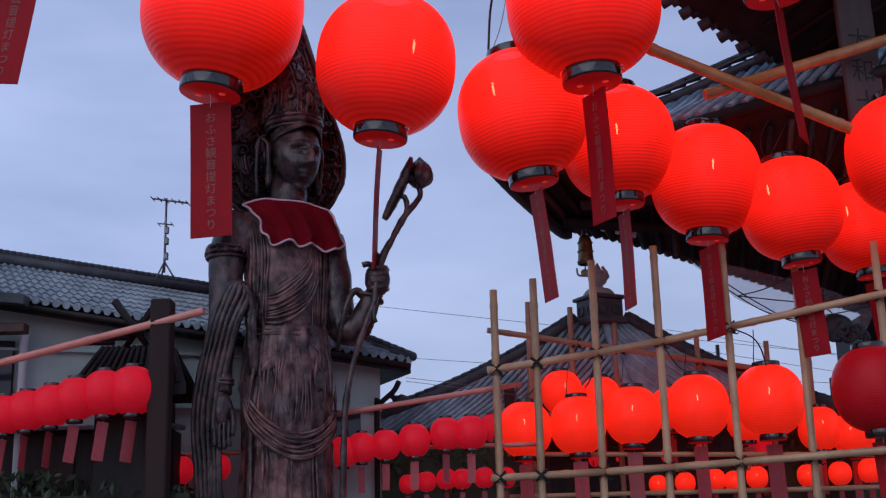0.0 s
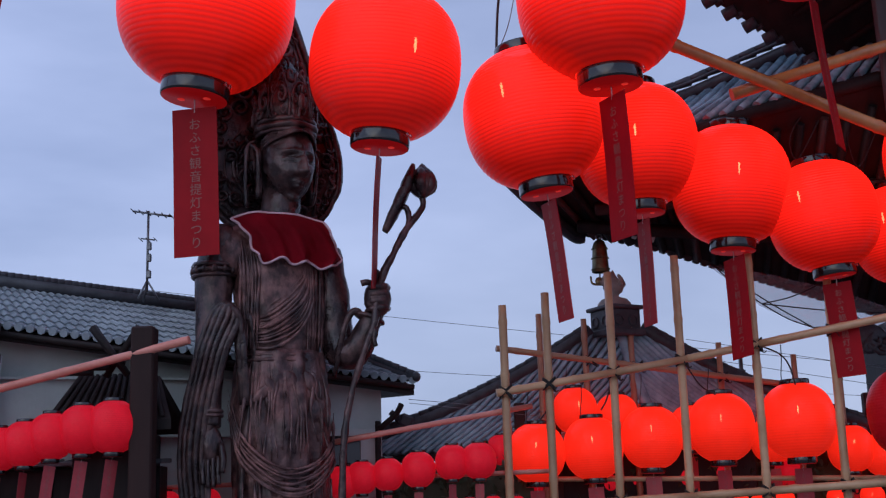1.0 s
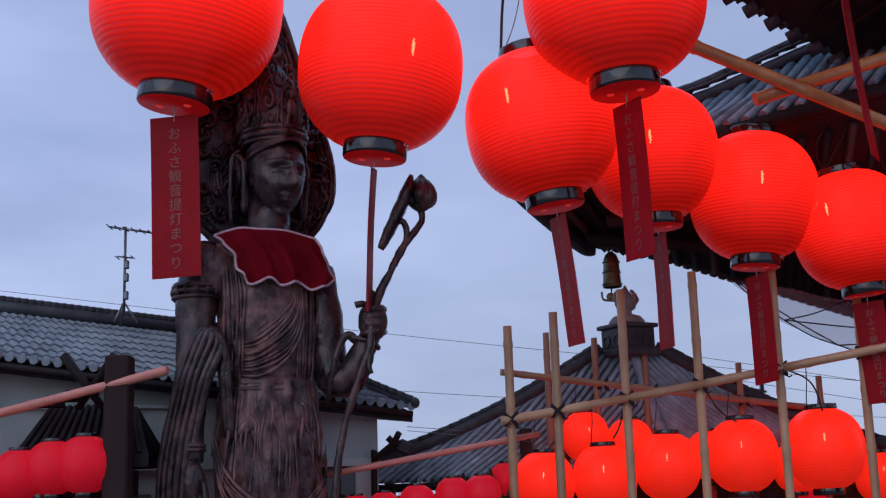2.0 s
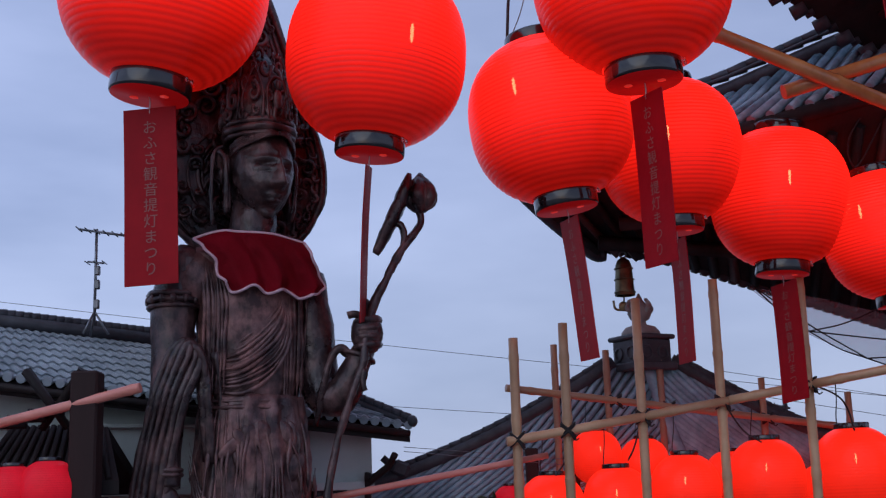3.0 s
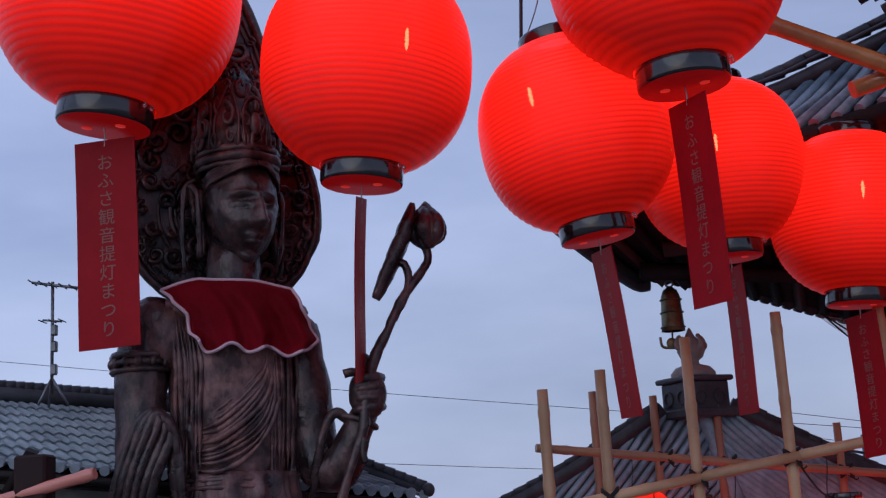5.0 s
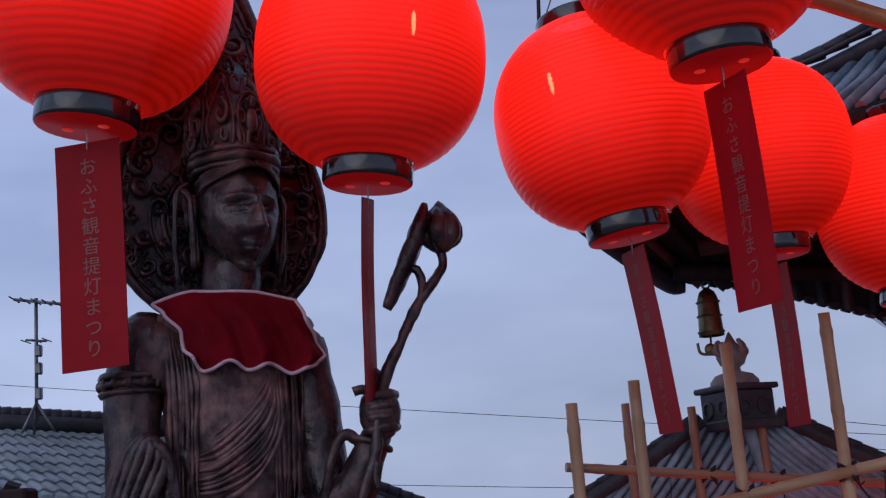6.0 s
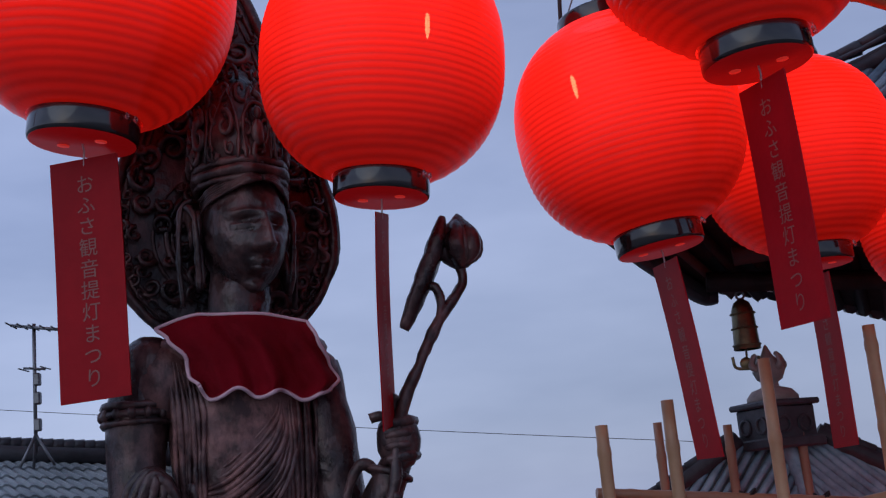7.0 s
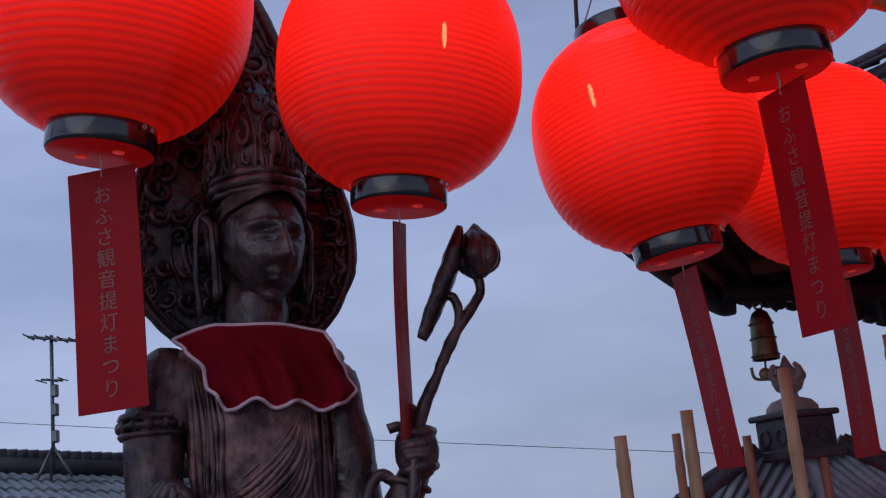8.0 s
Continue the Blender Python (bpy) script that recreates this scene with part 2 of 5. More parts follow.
def tube(bm, pts, radius, n=8, flat=1.0, closed=False):
    """A tube along the points; radius is a number or one for each point; flat squeezes it across."""
    pts = [Vector(p) for p in pts]
    count = len(pts)
    radii = radius if isinstance(radius, (list, tuple)) else [radius] * count
    rings, last = [], None
    for i, p in enumerate(pts):
        if closed:
            d = pts[(i + 1) % count] - pts[i - 1]
        else:
            d = pts[min(i + 1, count - 1)] - pts[max(i - 1, 0)]
        d.normalize()
        if last is None:
            u, v = frame_of(d)
        else:
            u = (last - d * last.dot(d)).normalized()
            v = d.cross(u).normalized()
        last = u
        r = radii[i]
        rings.append([bm.verts.new(p + u * math.cos(2 * math.pi * k / n) * r + v * math.sin(2 * math.pi * k / n) * r * flat) for k in range(n)])
    pairs = list(zip(rings, rings[1:])) + ([(rings[-1], rings[0])] if closed else [])
    for a, b in pairs:
        for k in range(n):
            f = bm.faces.new((a[k], a[(k + 1) % n], b[(k + 1) % n], b[k]))
            f.smooth = True
    if not closed:
        bm.faces.new(rings[0][::-1])
        bm.faces.new(rings[-1])
    return bm


def lathe(bm, profile, n=32, at=(0, 0, 0), close=False):
    at = Vector(at)
    rings = []
    for r, z in profile:
        if r < 1e-5:
            rings.append([bm.verts.new(at + Vector((0, 0, z)))])
        else:
            rings.append([bm.verts.new(at + Vector((r * math.cos(2 * math.pi * k / n), r * math.sin(2 * math.pi * k / n), z))) for k in range(n)])
    for a, b in zip(rings, rings[1:]):
        for k in range(n):
            q = [a[k % len(a)], a[(k + 1) % len(a)], b[(k + 1) % len(b)], b[k % len(b)]]
            q = list(dict.fromkeys(q))
            if len(q) > 2:
                f = bm.faces.new(q)
                f.smooth = True
    return bm


def blob(bm, at, radii, m=None, u=14, v=10):
    mat = Matrix.Translation(at) @ (m or Matrix()) @ Matrix.Diagonal((*radii, 1))
    made = bmesh.ops.create_uvsphere(bm, u_segments=u, v_segments=v, radius=1.0, matrix=mat)
    for vert in made["verts"]:
        for f in vert.link_faces:
            f.smooth = True
    return bm


def box(bm, at, size, m=None, bevel=0.0):
    mat = Matrix.Translation(at) @ (m or Matrix()) @ Matrix.Diagonal((*size, 1))
    made = bmesh.ops.create_cube(bm, size=1.0, matrix=mat)
    if bevel:
        edges = list({e for v in made["verts"] for e in v.link_edges})
        bmesh.ops.bevel(bm, geom=edges, offset=bevel, segments=1, affect="EDGES", profile=0.5)
    return bm


def slab(bm, top, thick):
    """A plate: the polygon top, and the same lowered by thick."""
    a = [bm.verts.new(p) for p in top]
    b = [bm.verts.new(Vector(p) - Vector((0, 0, thick))) for p in top]
    bm.faces.new(a)
    bm.faces.new(b[::-1])
    for i in range(len(a)):
        j = (i + 1) % len(a)
        bm.faces.new((a[j], a[i], b[i], b[j]))
    bmesh.ops.recalc_face_normals(bm, faces=bm.faces)
    return bm


def loft(bm, rings, n=40, fold=None):
    """Elliptic rings (z, cx, cy, rx, ry); fold(angle, z) gives the relief."""
    made = []
    for z, cx, cy, rx, ry in rings:
        row = []
        for k in range(n):
            a = 2 * math.pi * k / n
            g = 1 + (fold(a, z) if fold else 0)
            row.append(bm.verts.new((cx + rx * g * math.cos(a), cy + ry * g * math.sin(a), z)))
        made.append(row)
    for a, b in zip(made, made[1:]):
        for k in range(n):
            f = bm.faces.new((a[k], a[(k + 1) % n], b[(k + 1) % n], b[k]))
            f.smooth = True
    bm.faces.new(made[0][::-1])
    bm.faces.new(made[-1])
    return bm


def thing(name, at, label, category, group="", kind=""):
    ob = new(name)
    ob.empty_display_size = 0.1
    ob.location = at
    tagged(ob, label, category, group, kind)
    return ob


def root_of(ob):
    m = ob.matrix_basis.copy()
    while ob.parent:
        ob = ob.parent
        m = ob.matrix_basis @ m
    return m


def part(name, bm, mat, parent=None, label="", local=False, kind=""):
    """One mesh object of a bmesh; parent's parts are built in world places unless local."""
    if parent is not None and not local:
        bm.transform(root_of(parent).inverted())
    me = bpy.data.meshes.new(name)
    bm.to_mesh(me)
    bm.free()
    me.materials.append(mat)
    ob = new(name, me)
    ob.parent = parent
    tagged(ob, label, kind=kind)
    return ob


def shared(name, me, parent, m=None, label=""):
    ob = new(name, me)
    ob.parent = parent
    if m is not None:
        ob.matrix_basis = m
    tagged(ob, label)
    return ob


def mesh_of(name, bm, mat):
    me = bpy.data.meshes.new(name)
    bm.to_mesh(me)
    bm.free()
    me.materials.append(mat)
    return me


def solid(name, bm, mat, label, category, group="", kind=""):
    """A thing of one mesh, with its origin at its base."""
    lo = [min(v.co[i] for v in bm.verts) for i in range(3)]
    hi = [max(v.co[i] for v in bm.verts) for i in range(3)]
    at = Vector(((lo[0] + hi[0]) / 2, (lo[1] + hi[1]) / 2, lo[2]))
    bmesh.ops.translate(bm, verts=bm.verts, vec=-at)
    ob = part(name, bm, mat)
    ob.location = at
    return tagged(ob, label, category, group, kind)


def drawn(k):
    """k times as large about the first camera place (0, 0, 1.5), fitted to its view."""
    return Matrix.Translation((0, 0, 1.5 * (1 - k))) @ Matrix.Scale(k, 4)


def eye_scaled(ob, k):
    ob.matrix_basis = drawn(k) @ ob.matrix_basis
    return ob


def spot(x, y, z, k):
    return drawn(k) @ Vector((x, y, z))


def foot(k):
    """The height that comes to lie on the ground at the scale k."""
    return -1.5 * (1 - k) / k


def lettering(words, size, pitch):
    """A mesh of upright writing, one character below the other, centred on x, from z = 0 down."""
    whole = bmesh.new()
    for i, ch in enumerate(words):
        c = bpy.data.curves.new("writing", "FONT")
        c.body, c.align_x, c.size, c.resolution_u = ch, "CENTER", size, 3
        ob = bpy.data.objects.new("writing", c)
        scene.collection.objects.link(ob)
        me = bpy.data.meshes.new_from_object(ob.evaluated_get(bpy.context.evaluated_depsgraph_get()))
        bpy.data.objects.remove(ob)
        me.transform(Matrix.Translation((0, 0, -pitch * (i + 0.86))) @ Matrix.Rotation(radians(90), 4, "X"))
        whole.from_mesh(me)
        bpy.data.meshes.remove(me)
    return whole


# ---- ground ----
g = bmesh.new()
bmesh.ops.create_grid(g, x_segments=40, y_segments=40, size=200)
for v in g.verts:
    v.co.z = 0.0
tagged(part("ground", g, GRAVEL), "wet grey gravel ground of the temple yard", "ground", kind="structure")


# ---- lanterns: unit size, one across ----
def shade_mesh(name, mat, ribs, n):
    bm = bmesh.new()
    rows = ribs * 3
    prof = []
    for i in range(rows + 1):
        z = -0.495 + 0.99 * i / rows
        r = 0.5 * (1 - abs(z / 0.53) ** 2.35) ** (1 / 2.1)
        wave = 0.0115 * (1 - abs(2 * ((i % 3) / 3) - 0.66)) if ribs > 30 else 0.25 * 0.0115 * (i % 3 == 1)
        prof.append((max(r, 0.19) + wave, z))
    lathe(bm, prof, n)
    return mesh_of(name, bm, mat)


def ring_mesh(name, mat, r, z0, z1, n):
    bm = bmesh.new()
    lathe(bm, [(r - 0.02, z0), (r, z0), (r + 0.004, z0 + (z1 - z0) * 0.12), (r + 0.004, z0 + (z1 - z0) * 0.88), (r, z1), (r - 0.02, z1), (r - 0.02, z0)], n)
    return mesh_of(name, bm, mat)


def plate_mesh(name, mat, r, z, n):
    bm = bmesh.new()
    lathe(bm, [(0, z), (r, z), (r, z + 0.012), (0, z + 0.012)], n)
    return mesh_of(name, bm, mat)


def strip_mesh(mat):
    bm = bmesh.new()
    rows = 8
    for i in range(rows):
        z0, z1 = -0.06 - 0.87 * i / rows, -0.06 - 0.87 * (i + 1) / rows
        y0, y1 = 0.005 * math.sin(i * 0.55), 0.005 * math.sin((i + 1) * 0.55)
        for s in (-1, 1):
            q = [bm.verts.new((-0.13, y0 + s * 0.003, z0)), bm.verts.new((0.13, y0 + s * 0.003, z0)),
                 bm.verts.new((0.13, y1 + s * 0.003, z1)), bm.verts.new((-0.13, y1 + s * 0.003, z1))]
            bm.faces.new(q if s < 0 else q[::-1])
        for x in (-0.13, 0.13):
            bm.faces.new([bm.verts.new((x, y0 - 0.003, z0)), bm.verts.new((x, y0 + 0.003, z0)),
                          bm.verts.new((x, y1 + 0.003, z1)), bm.verts.new((x, y1 - 0.003, z1))])
    bmesh.ops.remove_doubles(bm, verts=bm.verts, dist=1e-5)
    return mesh_of("strip", bm, mat)


def print_mesh():
    bm = lettering("おふさ観音提灯まつり", 0.072, 0.0775)
    for v in bm.verts:
        v.co.z -= 0.115
        i = (-0.06 - v.co.z) / 0.87 * 8
        v.co.y = 0.005 * math.sin(i * 0.55) - 0.0050
    back = bmesh.ops.duplicate(bm, geom=bm.verts[:] + bm.edges[:] + bm.faces[:])["geom"]
    for v in back:
        if isinstance(v, bmesh.types.BMVert):
            v.co.x = -v.co.x
            v.co.y += 0.010
    return mesh_of("print", bm, INK)


def cord_mesh():
    bm = bmesh.new()
    tube(bm, [(0, 0, 0.0), (0.004, 0, -0.03), (0, 0, -0.085)], 0.004, 5)
    return mesh_of("thread", bm, THREAD)


def hook_mesh():
    bm = bmesh.new()
    tube(bm, spline([(-0.17, 0, 0.55), (-0.165, 0, 0.66), (-0.14, 0.0, 0.85), (-0.13, 0, 1.05)], 5), 0.007, 6)
    return mesh_of("cord", bm, CORD)


def hole_mesh():
    bm = bmesh.new()
    lathe(bm, [(0, -0.587), (0.022, -0.587), (0.022, -0.583), (0, -0.583)], 12)
    return mesh_of("light_hole", bm, HOLE_GLOW)


def drop_mesh():
    bm = bmesh.new()
    lathe(bm, [(0, -0.016), (0.006, -0.013), (0.009, -0.006), (0.007, 0.003), (0.002, 0.010), (0, 0.012)], 8)
    return mesh_of("water_drop", bm, WATER)


def bulb_mesh():
    bm = bmesh.new()
    lathe(bm, [(0, -0.065), (0.005, -0.054), (0.0095, -0.026), (0.0100, 0.018), (0.007, 0.044), (0, 0.054)], 12)
    return mesh_of("bulb", bm, BULB)


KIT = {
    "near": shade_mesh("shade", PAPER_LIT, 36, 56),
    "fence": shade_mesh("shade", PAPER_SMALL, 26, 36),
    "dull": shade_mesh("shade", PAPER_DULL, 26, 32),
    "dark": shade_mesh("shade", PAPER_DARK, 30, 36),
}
TOP_RING = ring_mesh("top_ring", BLACK_GLOSS, 0.198, 0.475, 0.56, 36)
LOW_RING = ring_mesh("bottom_ring", BLACK_GLOSS, 0.194, -0.580, -0.475, 36)
PLATE = {"lit": plate_mesh("base_plate", PLATE_LIT, 0.189, -0.584, 32), "dull": plate_mesh("base_plate", PLATE_DULL, 0.189, -0.584, 32)}
STRIP, STRIP_BACK, PRINT, THREAD_ME, HOOK, HOLE, BULB_ME, DROP = strip_mesh(STRIP_RED), strip_mesh(STRIP_PALE), print_mesh(), cord_mesh(), hook_mesh(), hole_mesh(), bulb_mesh(), drop_mesh()


def lantern(x, y, z, size, look_of, label, group, lean=0, strip=(0, 0), bulb=None, cord=False):
    """A hanging lantern; lean: degrees by which its top leans to the right; strip: its turn and its lean; bulb: its place inside."""
    root = thing("paper_lantern", (0, 0, 0), label, "lantern", group)
    root.matrix_basis = pose(x, y, z, 0, lean, 0) @ Matrix.Scale(size, 4)
    lit = look_of in ("near", "fence")
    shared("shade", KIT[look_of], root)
    shared("top_ring", TOP_RING, root, label="black lacquered ring")
    shared("bottom_ring", LOW_RING, root, label="black lacquered ring")
    plate = shared("base_plate", PLATE["lit" if lit else "dull"], root)
    if look_of == "near":
        for hx, hy in ((-0.08, 0.02), (0.08, -0.03)):
            shared("light_hole", HOLE, plate, Matrix.Translation((hx, hy, 0)), "small glowing disc in place of a lit hole")
    if look_of == "near":
        for k in range(2):
            a = 0.12 + 0.30 * k + 0.2 * ((x * 37 + k * 0.61) % 1)
            shared("water_drop", DROP, root, Matrix.Translation((0.212 * math.cos(a), -0.212 * math.sin(a), -0.505)))
    if bulb:
        shared("bulb", BULB_ME, root, Matrix.Translation(bulb), "warm glowing bulb")
    if cord:
        shared("cord", HOOK, root)
    hang = Matrix.Translation((0, 0, -0.582)) @ pose(0, 0, 0, 0, strip[1] - lean, strip[0])
    front_card = look_of in ("near", "dark")
    card = shared("strip", STRIP if front_card else STRIP_BACK, root, hang, "red card strip with pale vertical writing" if front_card else "pale pink card strip with pale writing")
    shared("print", PRINT, card)
    shared("thread", THREAD_ME, card)
    return root


NEAR = "lit red ribbed lantern with black rings and a hanging strip"
for x, y, z, d, lean, strip, bulb in (
        (-1.087, 2.99, 3.44, 0.455, 4, (-12, 8), (0, 0, 0.1)),
        (-0.581, 3.04, 2.976, 0.427, 6.8, (-6, -2), (0.1, 0, 0.2)),
        (-0.141, 3.06, 2.809, 0.369, 4.9, (87, -6), (0.20, -0.1, 0.12)),
        (0.227, 3.15, 2.689, 0.345, -7.3, (-72, -4), (-0.20, -0.1, 0.22)),
        (0.389, 2.97, 2.935, 0.399, -3.1, (-63, -1), (0.1, 0, 0.2)),
        (0.510, 3.31, 2.654, 0.318, -1, (-76, -1), (0.0, 0, 0.15)),
        (0.760, 3.34, 2.546, 0.307, 3, (-62, -3), (0.05, -0.1, 0.14)),
        (0.989, 3.32, 2.450, 0.280, -6, (-32, -4), (-0.22, -0.1, 0.20)),
        (1.221, 3.40, 2.413, 0.256, -5, (-42, -6), (-0.2, -0.1, 0.18)),
        (1.269, 3.15, 2.549, 0.315, -4, (-40, -6), (0.1, -0.1, 0.15)),
        (0.898, 3.01, 3.213, 0.441, -4, (62, -7), (0.1, 0, 0.1))):
    lantern(x, y, z, d, "near", NEAR, "row of lit hanging lanterns", lean, strip, bulb)

FENCE_L = "bright lit red lantern hung inside a bamboo frame"
for x, y, z, d, k in ((0.254, 4.02, 1.920, 0.176, 0.872), (0.419, 3.93, 1.920, 0.179, 0.893), (0.582, 3.835, 1.935, 0.177, 0.917), (0.765, 3.72, 1.945, 0.188, 0.944), (0.951, 3.595, 1.943, 0.202, 0.972)):
    lantern(*spot(x, y, z, k), d * k, "fence", FENCE_L, "lit lanterns on the bamboo frame", random.uniform(-2, 2), (random.uniform(-30, 30), -1), (random.uniform(-0.06, 0.06), 0, 0.15), True)
for x, z, d in ((0.376, 2.035, 0.136), (0.503, 2.013, 0.132), (0.729, 1.971, 0.135), (0.973, 1.928, 0.135), (1.207, 1.894, 0.138), (1.314, 1.873, 0.135)):
    lantern(*spot(x, 3.98, z, 0.905), d * 0.905, "fence", FENCE_L, "lit lanterns on the bamboo frame", random.uniform(-2, 2), (random.uniform(-40, 40), 0), (random.uniform(-0.1, 0.1), 0, 0.15), True)
for x, z, d in ((0.700, 1.739, 0.061), (0.791, 1.742, 0.068), (0.891, 1.749, 0.072), (0.956, 1.743, 0.068), (1.033, 1.754, 0.072), (1.204, 1.756, 0.072), (1.312, 1.760, 0.076), (1.414, 1.767, 0.080)):
    lantern(*spot(x, 4.15, z, 0.865), d * 0.865, "fence", "small lit red lantern in a lower row", "lower row of lit lanterns", 0, (random.uniform(-40, 40), 0), (0, 0, 0.1))
lantern(1.157, 3.29, 1.929, 0.222, "dark", "unlit dark red lantern with a hanging strip", "unlit lanterns", -3, (-25, -3))

DULL = "dim red lantern with a faded pink strip"
for x, z, d, turn in ((-0.974, 2.034, 0.122, 40), (-1.061, 2.028, 0.115, 30), (-1.150, 2.012, 0.108, 35), (-1.225, 1.993, 0.105, 70), (-1.300, 1.980, 0.101, 72), (-1.370, 1.969, 0.097, 45), (-1.445, 1.955, 0.095, 30)):
    lantern(0.7925 * x, 2.98, 0.320 + 0.7925 * z, d * 0.95, "dull", DULL, "row of dim lanterns under a rail", 0, (turn, 7))
for x, z, d in ((-0.341, 1.861, 0.096), (-0.282, 1.873, 0.096), (-0.203, 1.880, 0.096), (-0.110, 1.892, 0.105), (-0.007, 1.911, 0.103), (0.075, 1.913, 0.107), (0.147, 1.922, 0.096)):
    k = 0.90 if x > 0.1 else 0.835
    lantern(*spot(x, 4.0, z, k), d * k, "dull", DULL, "row of dim lanterns behind the statue", 0, (random.uniform(-35, 45), 1))
for x, y, z, d in ((-0.839, 3.84, 1.803, 0.086), (-0.719, 3.84, 1.809, 0.079), (-0.136, 4.1, 1.759, 0.060), (-0.075, 4.1, 1.765, 0.064), (-0.009, 4.1, 1.772, 0.067), (0.044, 4.1, 1.771, 0.066),
                   (0.117, 4.1, 1.773, 0.067), (0.188, 4.1, 1.771, 0.067), (0.482, 4.1, 1.821, 0.085), (0.557, 4.1, 1.819, 0.075), (0.721, 4.1, 1.828, 0.085), (0.831, 4.1, 1.840, 0.085), (1.047, 4.1, 1.834, 0.094), (0.256, 4.1, 1.827, 0.094)):
    k = 0.89 if x > 0.2 else 0.84
    lantern(*spot(x, y, z, k), d * k, "dull", "small dim red lantern in a lower row", "lower row of dim lanterns", 0, (random.uniform(-45, 45), 0))


# ---- bamboo ----
def bamboo(bm, a, b, r, gap=0.16, n=12):
    a, b = Vector(a), Vector(b)
    length = (b - a).length
    pts, radii = [a], [r]
    k = gap * 0.4
    while k < length - 0.01:
        for dk, f in ((-0.012, 1.0), (-0.003, 1.10), (0.003, 1.10), (0.012, 0.98)):
            pts.append(a.lerp(b, (k + dk) / length))
            radii.append(r * f)
        k += gap * (0.9 + 0.2 * ((k * 7.3) % 1))
    pts.append(b)
    radii.append(r * 0.96)
    return tube(bm, pts, radii, n)


def pole(name, a, b, r, mat, label, group, gap=0.16):
    bm = bamboo(bmesh.new(), a, b, r, gap)
    return solid(name, bm, mat, label, "bamboo pole", group)


FR = thing("lattice_fence", (0.6, 3.7, 0), "tan bamboo lattice frame tied with black rope", "fence")


def rod(a, b, r, mat=BAMBOO, gap=0.15, label=""):
    return part("bamboo_rod", bamboo(bmesh.new(), a, b, r, gap), mat, FR, label)


def tie(at, r):
    bm = bmesh.new()
    for k in range(4):
        a = 0.5 * k
        pts = [Vector(at) + Vector((math.cos(q) * r, math.sin(q) * r * 0.9, (math.cos(q) * (0.9 if k % 2 else -0.9) + 0.15 * (k - 1.5)) * r)) for q in [2 * math.pi * i / 14 for i in range(14)]]
        tube(bm, pts, r * 0.16, 5, closed=True)
    tube(bm, spline([Vector(at) + Vector((0, -r, 0)), Vector(at) + Vector((r * 0.8, -r * 1.2, -r * 1.4)), Vector(at) + Vector((r * 1.4, -r * 1.1, -r * 1.2))], 4), r * 0.1, 4)
    return part("rope_tie", bm, TIE, FR, "black rope knot")


POLES = ((0.139, 3.37, 2.247), (0.253, 3.38, 2.279), (0.426, 3.41, 2.335), (0.607, 3.41, 2.374), (0.795, 3.37, 2.371), (0.995, 3.36, 2.34), (1.20, 3.29, 2.34))


def rail_z(x, low):
    return (1.722 + (x - 0.13) * 0.039) if low else (2.018 + (x - 0.13) * 0.155)


for x, y, top in POLES:
    rod((x, y, 0), (x, y, top), 0.0110)
RAIL = ((0.115, 3.352), (0.43, 3.392), (0.62, 3.390), (0.80, 3.352), (1.45, 3.19))
for low in (0, 1):
    for (x0, y0), (x1, y1) in zip(RAIL, RAIL[1:]):
        rod((x0, y0, rail_z(x0, low)), (x1, y1, rail_z(x1, low)), 0.0105)
    for x, y, top in POLES:
        tie((x, y - 0.010, rail_z(x, low)), 0.0155)
for x, y, top in ((0.250, 3.59, 2.256), (0.378, 3.61, 2.241), (0.508, 3.61, 2.214), (0.753, 3.61, 2.162), (0.960, 3.61, 2.122), (1.08, 3.60, 2.10)):
    rod((x, y, 0), (x, y, top), 0.0085, BAMBOO_BROWN, 0.13)
rod((0.120, 3.40, 2.138), (0.97, 3.625, 2.036), 0.0085, BAMBOO_BROWN)
for x, y, z in ((0.378, 3.475, 2.107), (0.508, 3.510, 2.091), (0.753, 3.575, 2.062)):
    tie((x, y, z), 0.013)
rod((0.17, 3.53, 1.80), (1.5, 3.53, 1.765), 0.007, BAMBOO)
rod((0.17, 3.53, 1.68), (1.5, 3.53, 1.68), 0.007, BAMBOO)
for x, y in ((0.186, 3.61), (0.284, 3.62), (0.735, 3.63), (1.16, 3.62)):
    bm = bmesh.new()
    box(bm, (x, y, 1.005), (0.030, 0.030, 2.01), bevel=0.003)
    solid("wooden_post", bm, POST_WOOD, "square dark brown wooden post in the bamboo frame", "post", "dark posts")

# rails and post beside the statue
pole("bamboo_rail", (-1.32, 3.02, 1.969), (-0.595, 2.951, 2.121), 0.0098, BAMBOO_RED_LIT, "wet bamboo rail through a dark post, lantern red put into its colour", "bamboo rails", 0.3)
pole("bamboo_rail", spot(-0.36, 3.95, 1.978, 0.84), spot(0.235, 3.845, 2.046, 0.89), 0.0075, BAMBOO_RED_LIT, "thin bamboo rail behind the statue, lantern red put into its colour", "bamboo rails", 0.3)
pole("bamboo_rail", spot(-0.95, 3.84, 1.852, 0.85), spot(0.30, 4.02, 1.872, 0.85), 0.006, BAMBOO_RED_LIT, "thin bamboo rail behind the statue, lantern red put into its colour", "bamboo rails", 0.3)
bm = bmesh.new()
box(bm, (-0.704, 2.98, 1.0785), (0.052, 0.052, 2.157), bevel=0.004)
solid("wooden_post", bm, POST_WOOD, "square dark brown wooden post holding a bamboo rail", "post", "dark posts")
